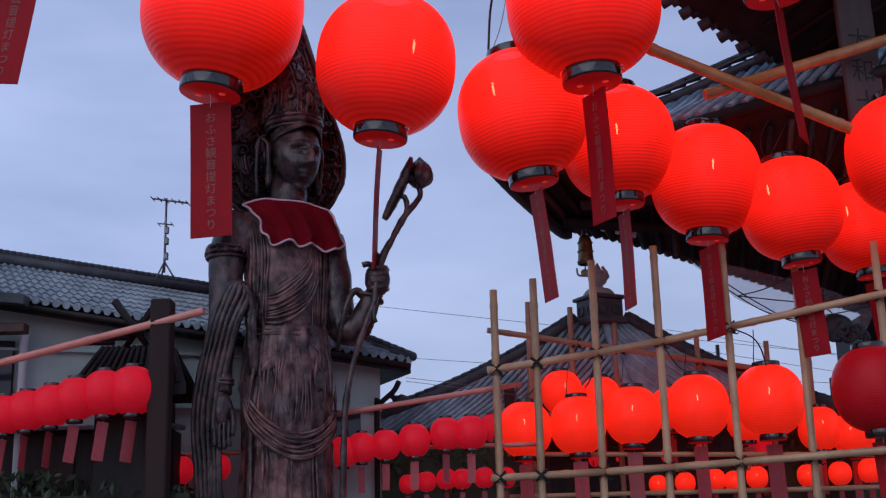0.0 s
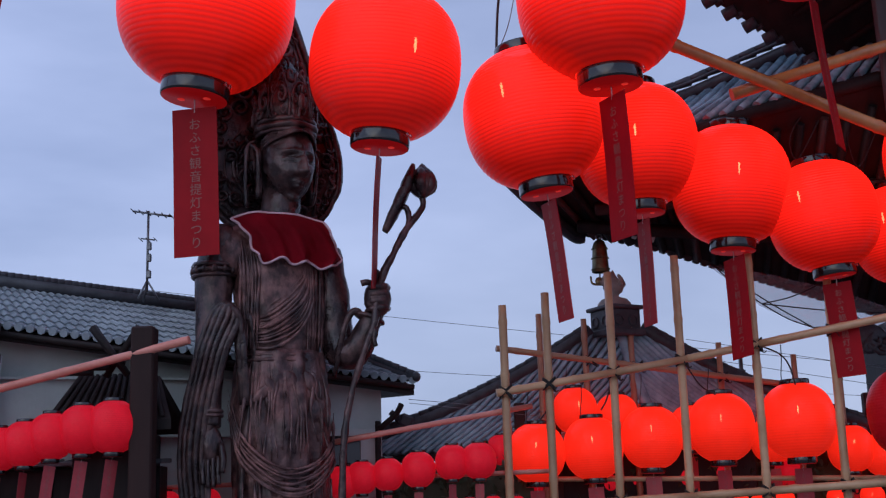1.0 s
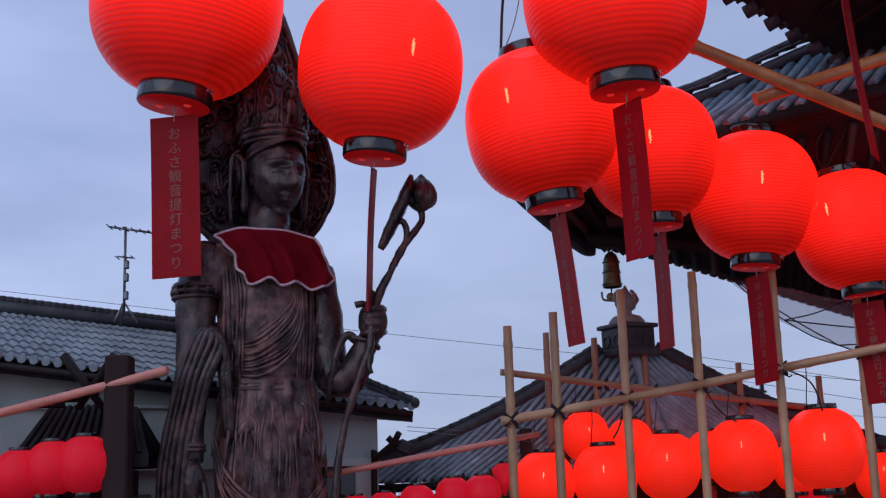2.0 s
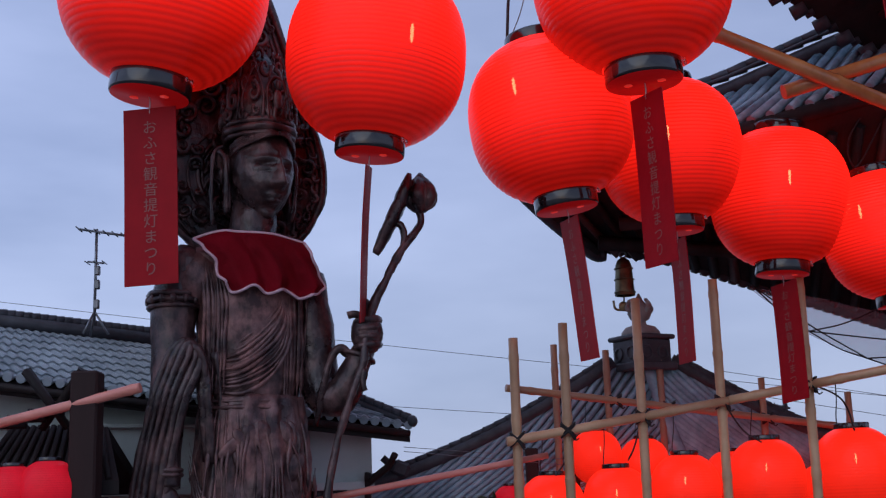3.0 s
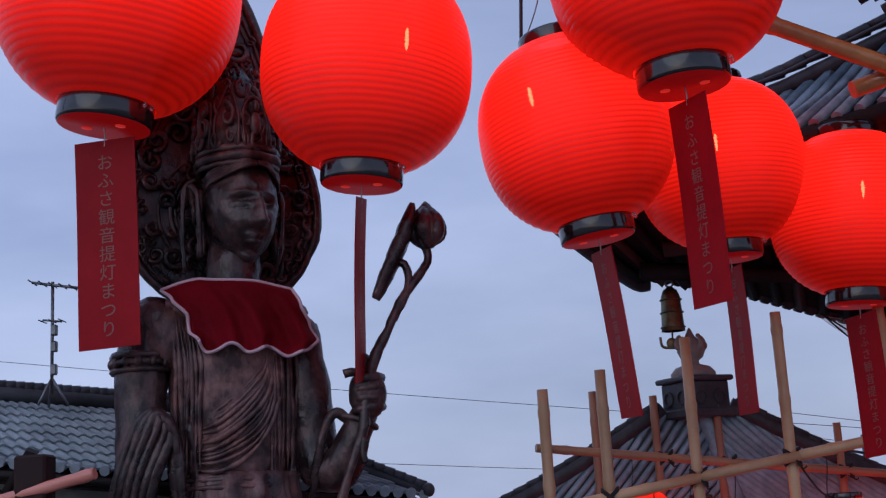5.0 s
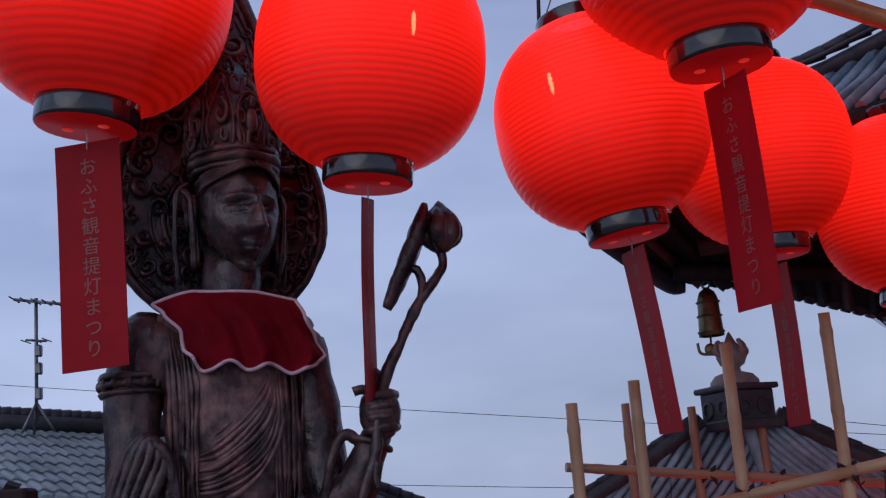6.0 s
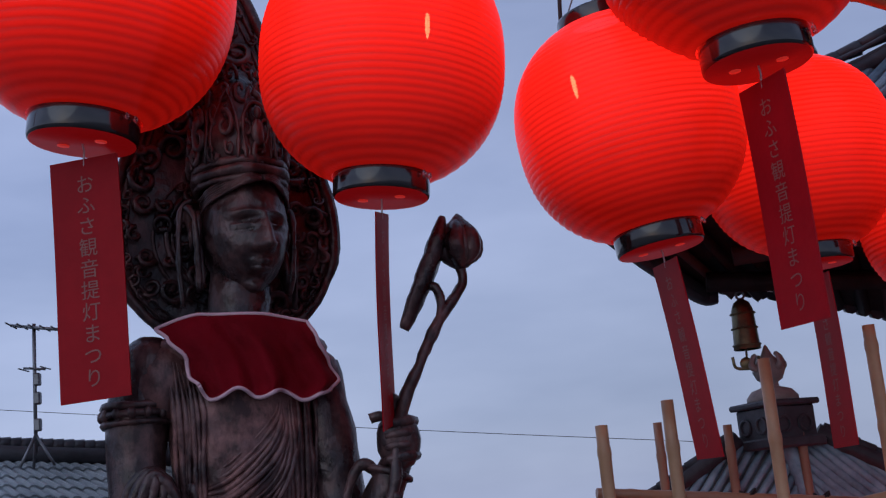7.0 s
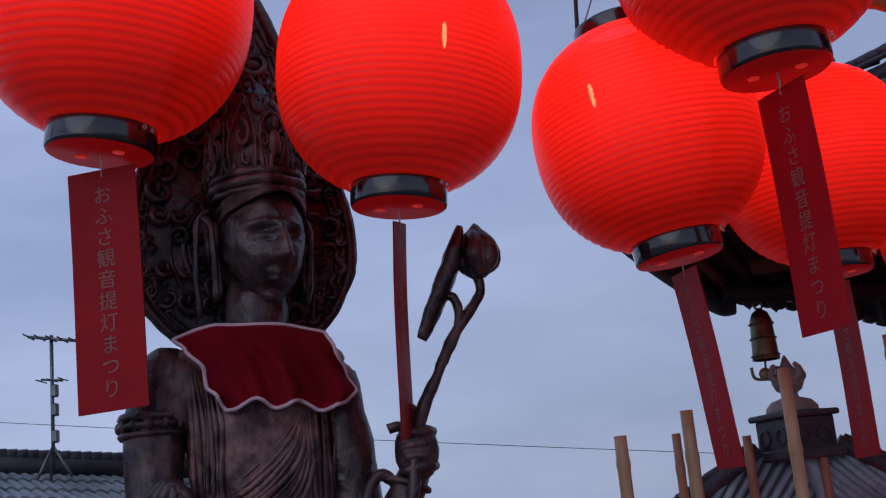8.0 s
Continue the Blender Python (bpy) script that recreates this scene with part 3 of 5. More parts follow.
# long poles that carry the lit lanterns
pole("bamboo_pole", (0.25, 3.107, 3.015), (1.75, 3.165, 2.336), 0.0165, BAMBOO_ORANGE_LIT, "thick tan bamboo pole crossing another, lantern orange put into its colour", "crossed bamboo poles", 0.26)
pole("bamboo_pole", (0.736, 3.160, 2.738), (1.90, 3.20, 3.088), 0.0165, BAMBOO_ORANGE_LIT, "thick tan bamboo pole crossing another, lantern orange put into its colour", "crossed bamboo poles", 0.26)
pole("bamboo_pole", (-1.9, 3.08, 3.78), (2.4, 3.10, 3.60), 0.0165, BAMBOO, "thick tan bamboo pole carrying the hanging lanterns", "crossed bamboo poles", 0.26)


def wire(pts, r, label, mat=CORD, name="cable", cat="cable"):
    bm = tube(bmesh.new(), spline(pts, 8), r, 6)
    return solid(name, bm, mat, label, cat, "cables")


wire([(-1.07, 2.99, 3.68), (-1.07, 3.03, 3.72), (-1.07, 3.08, 3.745)], 0.004, "black cable holding a lit lantern")
BLK = "thin black cable hanging between the bamboo poles"
wire([(0.140, 3.14, 2.868), (0.148, 3.13, 2.98), (0.165, 3.10, 3.12), (0.20, 3.09, 3.68)], 0.0035, "black cable holding a lit lantern")
wire([(0.147, 3.14, 2.868), (0.185, 3.12, 2.98), (0.24, 3.10, 3.3), (0.29, 3.09, 3.68)], 0.0012, "thin grey wire holding a lit lantern", METAL)
wire([(0.99, 3.31, 2.77), (0.93, 3.34, 2.68), (0.95, 3.36, 2.62), (1.02, 3.33, 2.74)], 0.0022, BLK)
wire([(1.09, 3.33, 2.73), (1.09, 3.36, 2.66), (1.12, 3.38, 2.60), (1.17, 3.34, 2.70)], 0.0018, BLK)
wire([(0.80, 3.40, 2.13), (0.86, 3.39, 2.10), (0.89, 3.41, 2.07), (0.905, 3.42, 2.02)], 0.0022, BLK)
wire([(0.435, 3.46, 2.07), (0.41, 3.45, 2.00), (0.39, 3.42, 1.97)], 0.002, BLK)
wire([(0.623, 3.47, 2.10), (0.66, 3.45, 2.03), (0.69, 3.41, 2.00)], 0.002, BLK)
wire([(0.255, 3.40, 2.04), (0.25, 3.40, 1.98), (0.22, 3.36, 1.94)], 0.002, BLK)


# ---- statue: one cast figure ----
S_AT, S_TURN = Vector((-0.425, 3.20, -0.013)), radians(22)
S_INV = (Matrix.Translation(S_AT) @ Matrix.Rotation(S_TURN, 4, "Z")).inverted()


def here(x, y, z):
    return S_INV @ Vector((x + 0.010, y, z + 0.004))


def statue_figure():
    bm = bmesh.new()

    def skirt(a, z):
        front = max(0.0, -math.sin(a))
        deep = noise.noise(Vector((math.cos(a) * 3.2, math.sin(a) * 3.2, z * 7.0))) + 0.6 * noise.noise(Vector((math.cos(a) * 8, math.sin(a) * 8, z * 11.0)))
        return 0.020 * math.sin(a * 13 + 6 * z) + 0.012 * math.sin(a * 23 - 9 * z) + 0.075 * front * deep

    rings = []
    for i in range(91):
        z = 1.08 + (2.13 - 1.08) * i / 90
        k = (z - 1.08) / 1.05
        rx = 0.150 - 0.03 * k + 0.010 * math.sin(k * 7) - 0.018 * max(0, (z - 2.0) / 0.13)
        rings.append((z, 0.004, 0.0, rx, rx * 0.72))
    loft(bm, rings, 120, skirt)

    def chest(a, z):
        return 0.012 * math.sin(a * 15 + z * 20)

    rings = []
    for i in range(15):
        z = 2.11 + (2.455 - 2.11) * i / 14
        k = i / 14
        rx = 0.097 + 0.020 * math.sin(min(1, k * 1.15) * math.pi * 0.62) - 0.085 * max(0, k - 0.80) / 0.2 * 0.8
        rings.append((z, 0.0, 0.0, rx, rx * (0.66 + 0.06 * math.sin(k * 3))))
    loft(bm, rings, 64, chest)
    # belt and hem lines
    for z, r in ((2.118, 0.103), (2.105, 0.106)):
        tube(bm, [(math.cos(q) * r, math.sin(q) * r * 0.72, z) for q in [2 * math.pi * i / 40 for i in range(40)]], 0.005, 6, closed=True)
    # shoulders
    blob(bm, (-0.116, 0.008, 2.375), (0.066, 0.060, 0.068), u=28, v=20)
    blob(bm, (0.108, 0.01, 2.368), (0.056, 0.056, 0.062))
    blob(bm, (-0.06, 0.005, 2.42), (0.085, 0.055, 0.035))
    blob(bm, (0.06, 0.005, 2.42), (0.085, 0.055, 0.035))

    skin = len(bm.faces)
    # neck with its rings
    loft(bm, [(2.40, 0, 0.006, 0.054, 0.05), (2.45, 0.002, 0.0, 0.049, 0.046), (2.47, 0.004, 0, 0.051, 0.048), (2.478, 0.004, 0, 0.048, 0.045), (2.50, 0.006, 0, 0.050, 0.047), (2.56, 0.010, 0, 0.048, 0.046)], 24)
    # head, facing -y, turned a little further than the body
    before = len(bm.verts)
    hz0 = 2.607

    def bell(x, w):
        return math.exp(-(x / w) ** 2)

    made = bmesh.ops.create_uvsphere(bm, u_segments=96, v_segments=72, radius=1.0)
    for v in made["verts"]:
        x, y, z = v.co
        taper = 1 - (0.23 * (-z) ** 1.9 if z < 0 else 0.04 * z)
        px, py, pz = x * 0.067 * taper, y * 0.078 * (1 - (0.12 * (-z) ** 2 if z < 0 else 0)), z * 0.112
        if y < 0.2:
            u, face = x * taper, min(1.0, max(0.0, 0.5 - y * 1.4))
            out = 0.0
            along_nose = max(0.0, min(1.0, (0.11 - z) / 0.50))
            if -0.45 < z < 0.11:
                out += 0.021 * bell(u, 0.13 + 0.05 * along_nose) * (0.25 + 0.75 * along_nose)
            out += 0.006 * bell(abs(u) - 0.17, 0.08) * bell(z + 0.39, 0.05)
            z += 0.09
            out -= 0.0120 * bell(abs(u) - 0.40, 0.20) * bell(z - 0.07, 0.085)
            out += 0.0105 * bell(abs(u) - 0.42, 0.19) * bell(z - 0.005, 0.045)
            out -= 0.0085 * bell(abs(u) - 0.42, 0.20) * bell(z + 0.055, 0.020)
            out += 0.0075 * bell(abs(u) - 0.38, 0.28) * bell(z - 0.19 + 0.25 * (abs(u) - 0.38) ** 2, 0.035)
            out += 0.0075 * bell(u, 0.24) * (bell(z + 0.485, 0.032) + 0.95 * bell(z + 0.575, 0.036))
            out -= 0.0030 * bell(u, 0.26) * bell(z + 0.53, 0.014)
            out -= 0.0045 * bell(u, 0.30) * bell(z + 0.68, 0.05)
            out += 0.0070 * bell(u, 0.30) * bell(z + 0.84, 0.10)
            out += 0.0045 * bell(abs(u) - 0.50, 0.24) * bell(z + 0.33, 0.18)
            out += 0.0040 * bell(u, 0.05) * bell(z - 0.30, 0.03)
            py -= 1.75 * out * face
        v.co = (px, py - 0.010, pz + hz0)
        for f in v.link_faces:
            f.smooth = True
    for s in (-1, 1):
        # ears with long lobes
        blob(bm, (s * 0.068, 0.004, 2.606), (0.010, 0.022, 0.034), Matrix.Rotation(s * 0.35, 4, "Z"))
        blob(bm, (s * 0.070, -0.002, 2.550), (0.008, 0.013, 0.038))
        tube(bm, spline([(s * 0.074, 0.018, 2.612), (s * 0.084, 0.008, 2.645), (s * 0.082, -0.016, 2.622), (s * 0.078, -0.014, 2.56), (s * 0.074, -0.004, 2.512), (s * 0.072, 0.008, 2.54)], 5), 0.0058, 6)
        tube(bm, spline([(s * 0.078, 0.008, 2.620), (s * 0.084, -0.004, 2.60), (s * 0.080, 0.004, 2.575)], 5), 0.0035, 6)
        # ribbon that falls from the crown behind the ear
        tube(bm, spline([(s * 0.074, 0.012, 2.66), (s * 0.092, 0.016, 2.64), (s * 0.097, 0.016, 2.56), (s * 0.092, 0.020, 2.49)], 6), 0.007, 6, flat=0.5)
    # hair swept from the middle of the brow to the ears, under a banded crown
    for s in (-1, 1):
        for i in range(6):
            up = 0.0056 * i
            tube(bm, spline([(s * 0.002, -0.093 + 0.3 * up, 2.668 + 0.4 * up), (s * 0.022, -0.089 + 0.3 * up, 2.664 + 0.6 * up), (s * 0.046, -0.068 + 0.3 * up, 2.653 + 0.7 * up),
                             (s * 0.064, -0.040, 2.643 + 0.7 * up), (s * 0.070, -0.012, 2.630 + 0.8 * up)], 6), [0.0016 + 0.0010 * math.sin(math.pi * q / 24) for q in range(25)], 6)
    for z, r, t in ((2.674, 0.0680, 0.0055), (2.687, 0.0690, 0.009), (2.701, 0.0690, 0.0055)):
        tube(bm, [(math.cos(q) * r, -0.008 + math.sin(q) * r * 1.10, z) for q in [2 * math.pi * i / 56 for i in range(56)]], t, 8, closed=True)
    # crown: openwork panels of scrolls and leaves, higher in front
    loft(bm, [(2.69, 0, -0.006, 0.070, 0.076), (2.73, 0, -0.004, 0.069, 0.073), (2.765, 0, 0, 0.056, 0.060), (2.80, 0, 0.004, 0.040, 0.044), (2.825, 0, 0.006, 0.018, 0.02)], 40)
    curl = random.Random(11)
    for row, (z, r, count, big) in enumerate(((2.717, 0.074, 17, 0.0125), (2.738, 0.072, 15, 0.0145), (2.764, 0.060, 12, 0.0145), (2.790, 0.046, 9, 0.0125), (2.812, 0.030, 6, 0.010))):
        for i in range(count):
            a = 2 * math.pi * (i + 0.5 * (row % 2) + curl.uniform(-0.25, 0.25)) / count
            size, turn, way = big * curl.uniform(0.65, 1.25), curl.uniform(0, 6.28), curl.choice((-1, 1))
            c = Vector((r * math.cos(a), -0.004 + r * 1.06 * math.sin(a), z + curl.uniform(-0.006, 0.006)))
            u, out = Vector((-math.sin(a), math.cos(a), 0)), Vector((math.cos(a), math.sin(a), 0))
            line = []
            for j in range(12):
                q, w = turn + way * 0.62 * j, size * (1 - j / 13)
                line.append(c + u * math.cos(q) * w + Vector((0, 0, 1)) * math.sin(q) * w * 1.2 + out * (0.001 + 0.0045 * j / 11))
            tube(bm, line, [size * (0.36 - 0.014 * j) for j in range(12)], 5)
    for i in range(9):
        a = 2 * math.pi * i / 9 - math.pi / 2
        tall = 0.062 + 0.030 * max(0, -math.sin(a))
        u, out = Vector((-math.sin(a), math.cos(a), 0)), Vector((math.cos(a), math.sin(a), 0))
        foot = Vector((0.073 * math.cos(a), -0.006 + 0.079 * math.sin(a), 2.702))
        for w in (-1, 1):
            tube(bm, spline([foot + u * w * 0.020, foot + u * w * 0.022 + Vector((0, 0, tall * 0.4)) - out * 0.002, foot + u * w * 0.010 + Vector((0, 0, tall * 0.8)) - out * 0.012, foot + Vector((0, 0, tall)) - out * 0.018], 5), 0.0028, 6)
    # small seated shape on the crown's front
    blob(bm, (0, -0.086, 2.732), (0.012, 0.008, 0.016))
    blob(bm, (0, -0.088, 2.754), (0.006, 0.006, 0.008))
    tube(bm, [(math.cos(q) * 0.021, -0.080, 2.74 + math.sin(q) * 0.028) for q in [2 * math.pi * i / 20 for i in range(20)]], 0.004, 6, closed=True)

    bm.verts.ensure_lookup_table()
    for v in bm.verts[before:]:
        if v.co.z > 2.70:
            v.co.z = 2.70 + (v.co.z - 2.70) * 1.42
    bmesh.ops.scale(bm, verts=bm.verts[before:], vec=(1.04, 1.08, 1.03), space=Matrix.Translation((0, 0, -2.505)))
    bmesh.ops.rotate(bm, verts=bm.verts[before:], cent=(0, 0, 0), matrix=Matrix.Rotation(radians(14), 3, "Z"))
    bmesh.ops.translate(bm, verts=bm.verts[before:], vec=(0.014, 0, 0.006))

    # halo: a round plate drawn out to a point, with rims and scrolls
    hy, hz, hr = 0.098, 2.632, 0.194

    def outline(q, k):
        x, z = math.cos(q), math.sin(q)
        up = max(0.0, (z - 0.05) / 0.95)
        rise = (0.40 * up ** 1.5 + 1.30 * up ** 6)
        thin = 1 + 0.04 * up
        return Vector((x * hr * k * thin, 0, z * hr * k + rise * hr * k))

    qs = [2 * math.pi * i / 96 + math.pi / 2 for i in range(96)]
    front = [bm.verts.new(Vector((0, hy, hz)) + outline(q, 0.99)) for q in qs]
    back = [bm.verts.new(Vector((0, hy + 0.016, hz)) + outline(q, 0.99)) for q in qs]
    bm.faces.new(front)
    bm.faces.new(back[::-1])
    for i in range(96):
        bm.faces.new((front[i], back[i], back[(i + 1) % 96], front[(i + 1) % 96]))
    for k, r in ((0.975, 0.010), (0.90, 0.005), (0.845, 0.004)):
        tube(bm, [Vector((0, hy - 0.003, hz)) + outline(q, k) for q in qs], r, 6, closed=True)
    for k, r in ((0.50, 0.006), (0.455, 0.004), (0.62, 0.0035)):
        tube(bm, [Vector((math.cos(q) * hr * k, hy - 0.003, hz + math.sin(q) * hr * k)) for q in qs[::2]], r, 6, closed=True)

    def scroll(c, size, phase, hand):
        pts = []
        for j in range(15):
            q = phase + hand * j * 0.62
            s = size * (1 - j / 16.5)
            pts.append(c + Vector((math.cos(q) * s, -0.009 * (1 + 0.6 * math.sin(j * 0.5)), math.sin(q) * s)))
        tube(bm, pts, [size * 0.29 * (1 - 0.4 * j / 15) for j in range(15)], 6)

    centre = Vector((0, hy, hz))
    put = []
    for i in range(900):
        q, k = curl.uniform(0, 2 * math.pi), curl.uniform(0.30, 0.80)
        size = curl.uniform(0.012, 0.027)
        p = outline(q, k)
        if all((p - o).length > 0.86 * (size + w) for o, w in put):
            put.append((p, size))
            scroll(centre + p, size, curl.uniform(0, 6.28), curl.choice((-1, 1)))
            if curl.random() < 0.5:
                blob(bm, centre + p + Vector((curl.uniform(-0.7, 0.7) * size, -0.004, curl.uniform(-0.7, 0.7) * size)), (0.4 * size, 0.007, 0.7 * size), Matrix.Rotation(curl.uniform(0, 3), 4, "Y"), 8, 6)
    for i in range(44):
        q = 2 * math.pi * (i + 0.4 * curl.random()) / 44
        scroll(centre + outline(q, 0.872), 0.0105, q * 1.3, 1 if i % 2 else -1)
    for x, z, s in ((-0.040, 0.245, 0.022), (0.040, 0.245, 0.022), (0, 0.285, 0.022), (-0.024, 0.325, 0.017), (0.024, 0.322, 0.017), (0, 0.36, 0.013), (-0.07, 0.215, 0.018), (0.07, 0.215, 0.018), (0.0, 0.225, 0.018)):
        scroll(centre + Vector((x, 0, z)), s, x * 60, 1 if x > 0 else -1)

    # arm that hangs down
    blob(bm, here(-0.566, 3.158, 2.372), (0.055, 0.054, 0.062), u=28, v=20)
    tube(bm, spline([here(-0.562, 3.160, 2.425), here(-0.586, 3.15, 2.30), here(-0.588, 3.135, 2.19), here(-0.592, 3.12, 2.08), here(-0.585, 3.10, 1.97), here(-0.583, 3.095, 1.93)], 5),
         [0.018, 0.036, 0.045, 0.049, 0.050, 0.049, 0.048, 0.046, 0.045, 0.044, 0.042, 0.041, 0.040, 0.039, 0.038, 0.036, 0.034, 0.032, 0.030, 0.028, 0.027, 0.026, 0.025, 0.024, 0.024, 0.024], 16)
    for z, r in ((2.325, 0.052), (2.312, 0.053), (2.299, 0.052)):
        c = here(-0.586, 3.150, z)
        tube(bm, [c + Vector((math.cos(q) * r, math.sin(q) * r, 0)) for q in [2 * math.pi * i / 24 for i in range(24)]], 0.0055, 6, closed=True)
    for i in range(14):
        q = 2 * math.pi * i / 14
        blob(bm, here(-0.586, 3.150, 2.312) + Vector((math.cos(q) * 0.054, math.sin(q) * 0.054, 0)), (0.007, 0.007, 0.009), u=8, v=6)
    for z in (1.965, 1.955):
        c = here(-0.584, 3.098, z)
        tube(bm, [c + Vector((math.cos(q) * 0.028, math.sin(q) * 0.028, 0)) for q in [2 * math.pi * i / 20 for i in range(20)]], 0.004, 6, closed=True)
    blob(bm, here(-0.580, 3.088, 1.885), (0.026, 0.018, 0.048))
    for i in range(4):
        x = -0.598 + 0.012 * i
        tube(bm, spline([here(x, 3.082, 1.86), here(x + 0.002, 3.072, 1.82), here(x + 0.004, 3.07, 1.785 + 0.006 * abs(i - 1.5))], 4), 0.0065, 6)
    tube(bm, spline([here(-0.556, 3.08, 1.89), here(-0.548, 3.068, 1.85), here(-0.550, 3.065, 1.82)], 4), 0.0065, 6)

    # raised arm with the stem
    tube(bm, spline([here(-0.330, 3.24, 2.37), here(-0.308, 3.24, 2.26), here(-0.290, 3.235, 2.13), here(-0.245, 3.205, 2.115), here(-0.215, 3.19, 2.165), here(-0.196, 3.185, 2.205)], 5),
         [0.047, 0.047, 0.046, 0.045, 0.045, 0.045, 0.045, 0.044, 0.044, 0.044, 0.045, 0.045, 0.044, 0.043, 0.042, 0.040, 0.038, 0.036, 0.034, 0.032, 0.030, 0.028, 0.027, 0.026, 0.025, 0.024], 16)
    blob(bm, here(-0.188, 3.178, 2.238), (0.036, 0.031, 0.045))
    for i in range(4):
        z = 2.262 - 0.017 * i
        tube(bm, spline([here(-0.163, 3.190, z + 0.004), here(-0.172, 3.160, z + 0.003), here(-0.196, 3.153, z), here(-0.212, 3.168, z - 0.004)], 4), [0.0085] * 10 + [0.007] * 3, 8)
    tube(bm, spline([here(-0.192, 3.165, 2.262), here(-0.205, 3.155, 2.275), here(-0.226, 3.152, 2.272)], 4), 0.0085, 8)
    tube(bm, spline([here(-0.186, 3.17, 2.27), here(-0.190, 3.16, 2.295), here(-0.183, 3.158, 2.305)], 4), 0.0085, 8)
    c = here(-0.208, 3.188, 2.19)
    tube(bm, [c + Vector((math.cos(q) * 0.032, math.sin(q) * 0.030, -math.cos(q) * 0.012)) for q in [2 * math.pi * i / 20 for i in range(20)]], 0.005, 6, closed=True)
    # stem, leaf and bud
    tube(bm, spline([here(-0.285, 3.13, 1.10), here(-0.285, 3.12, 1.50), here(-0.278, 3.12, 1.70), here(-0.272, 3.12, 1.88), here(-0.252, 3.13, 2.00), here(-0.222, 3.14, 2.10), here(-0.196, 3.15, 2.17),
                     here(-0.188, 3.155, 2.24), here(-0.168, 3.16, 2.305), here(-0.145, 3.17, 2.352), here(-0.118, 3.19, 2.410), here(-0.082, 3.21, 2.458), here(-0.069, 3.22, 2.487), here(-0.075, 3.22, 2.517)], 5), 0.0085, 8)
    tube(bm, spline([here(-0.135, 3.18, 2.370), here(-0.115, 3.19, 2.408), here(-0.106, 3.20, 2.443), here(-0.113, 3.20, 2.473), here(-0.132, 3.20, 2.478)], 5), 0.0075, 8)
    tube(bm, spline([here(-0.168, 3.20, 2.412), here(-0.150, 3.20, 2.447), here(-0.126, 3.20, 2.497), here(-0.103, 3.20, 2.547), here(-0.091, 3.20, 2.588)], 6),
         [0.004 + 0.0185 * math.sin(math.pi * min(1, (j + 2) / 27)) ** 0.7 for j in range(25)], 10, flat=0.7)
    tube(bm, spline([here(-0.193, 3.148, 2.16), here(-0.196, 3.146, 2.13), here(-0.192, 3.146, 2.115)], 4), 0.008, 8)
    bud = here(-0.069, 3.22, 2.507)
    for ring, (count, spread, tall) in enumerate(((6, 0.020, 0.082), (6, 0.012, 0.086))):
        for i in range(count):
            a = 2 * math.pi * (i + 0.5 * ring) / count
            d = Vector((math.cos(a), math.sin(a), 0))
            tube(bm, spline([bud + d * 0.006, bud + d * (0.006 + spread) + Vector((0, 0, tall * 0.35)), bud + d * spread * 0.85 + Vector((0, 0, tall * 0.7)), bud + Vector((0, 0, tall))], 4),
                 [0.006, 0.010, 0.013, 0.0145, 0.015, 0.015, 0.0145, 0.0135, 0.012, 0.010, 0.007, 0.005, 0.002], 8)

    limbs = len(bm.faces)
    # cloth folds over the chest and round the hips
    rng = random.Random(5)

    def fold(pts, r, steps=7):
        pts = [Vector(p) * 1.0 + Vector((0, 0.0025, 0)) + Vector((rng.uniform(-0.003, 0.003), rng.uniform(-0.002, 0.002), rng.uniform(-0.004, 0.004))) for p in pts]
        line = spline(pts, steps)
        tube(bm, line, [0.8 * r * (0.45 + 0.75 * math.sin(math.pi * (j + 0.7) / (len(line) + 0.4))) for j in range(len(line))], 6)

    for i in range(11):
        k = i / 10
        fold([(-0.092 + 0.012 * k, -0.048, 2.135 + 0.0085 * i), (-0.03, -0.079, 2.138 + 0.0105 * i), (0.040, -0.078, 2.185 + 0.013 * i), (0.078 - 0.003 * i, -0.056, 2.29 + 0.010 * i), (0.096 - 0.006 * i, -0.030, 2.42)], rng.uniform(0.004, 0.0068))
    for i in range(8):
        fold([(0.050 + 0.008 * i, -0.068 + 0.003 * i, 2.40), (0.052 + 0.009 * i, -0.075 + 0.004 * i, 2.31), (0.056 + 0.008 * i, -0.066 + 0.004 * i, 2.20), (0.054 + 0.008 * i, -0.062 + 0.005 * i, 2.11)], rng.uniform(0.004, 0.006))
    for i in range(7):
        fold([(-0.078 - 0.006 * i, -0.066 + 0.003 * i, 2.40), (-0.070 - 0.006 * i, -0.073 + 0.003 * i, 2.32), (-0.070 - 0.006 * i, -0.069 + 0.004 * i, 2.24), (-0.072 - 0.006 * i, -0.062 + 0.004 * i, 2.13)], rng.uniform(0.0035, 0.0055))
    # chest and belly
    blob(bm, (-0.040, -0.046, 2.325), (0.060, 0.024, 0.060), u=28, v=20)
    blob(bm, (0.040, -0.046, 2.33), (0.052, 0.022, 0.055), u=28, v=20)
    blob(bm, (-0.012, -0.046, 2.215), (0.060, 0.027, 0.060), u=28, v=20)
    for i in range(7):
        z = 1.905 - 0.011 * i
        fold([(-0.132, -0.02, z + 0.13), (-0.108, -0.074, z + 0.015), (-0.03, -0.103, z - 0.055), (0.05, -0.103, z - 0.055), (0.115, -0.066, z + 0.005), (0.134, -0.01, z + 0.08)], rng.uniform(0.003, 0.0055))
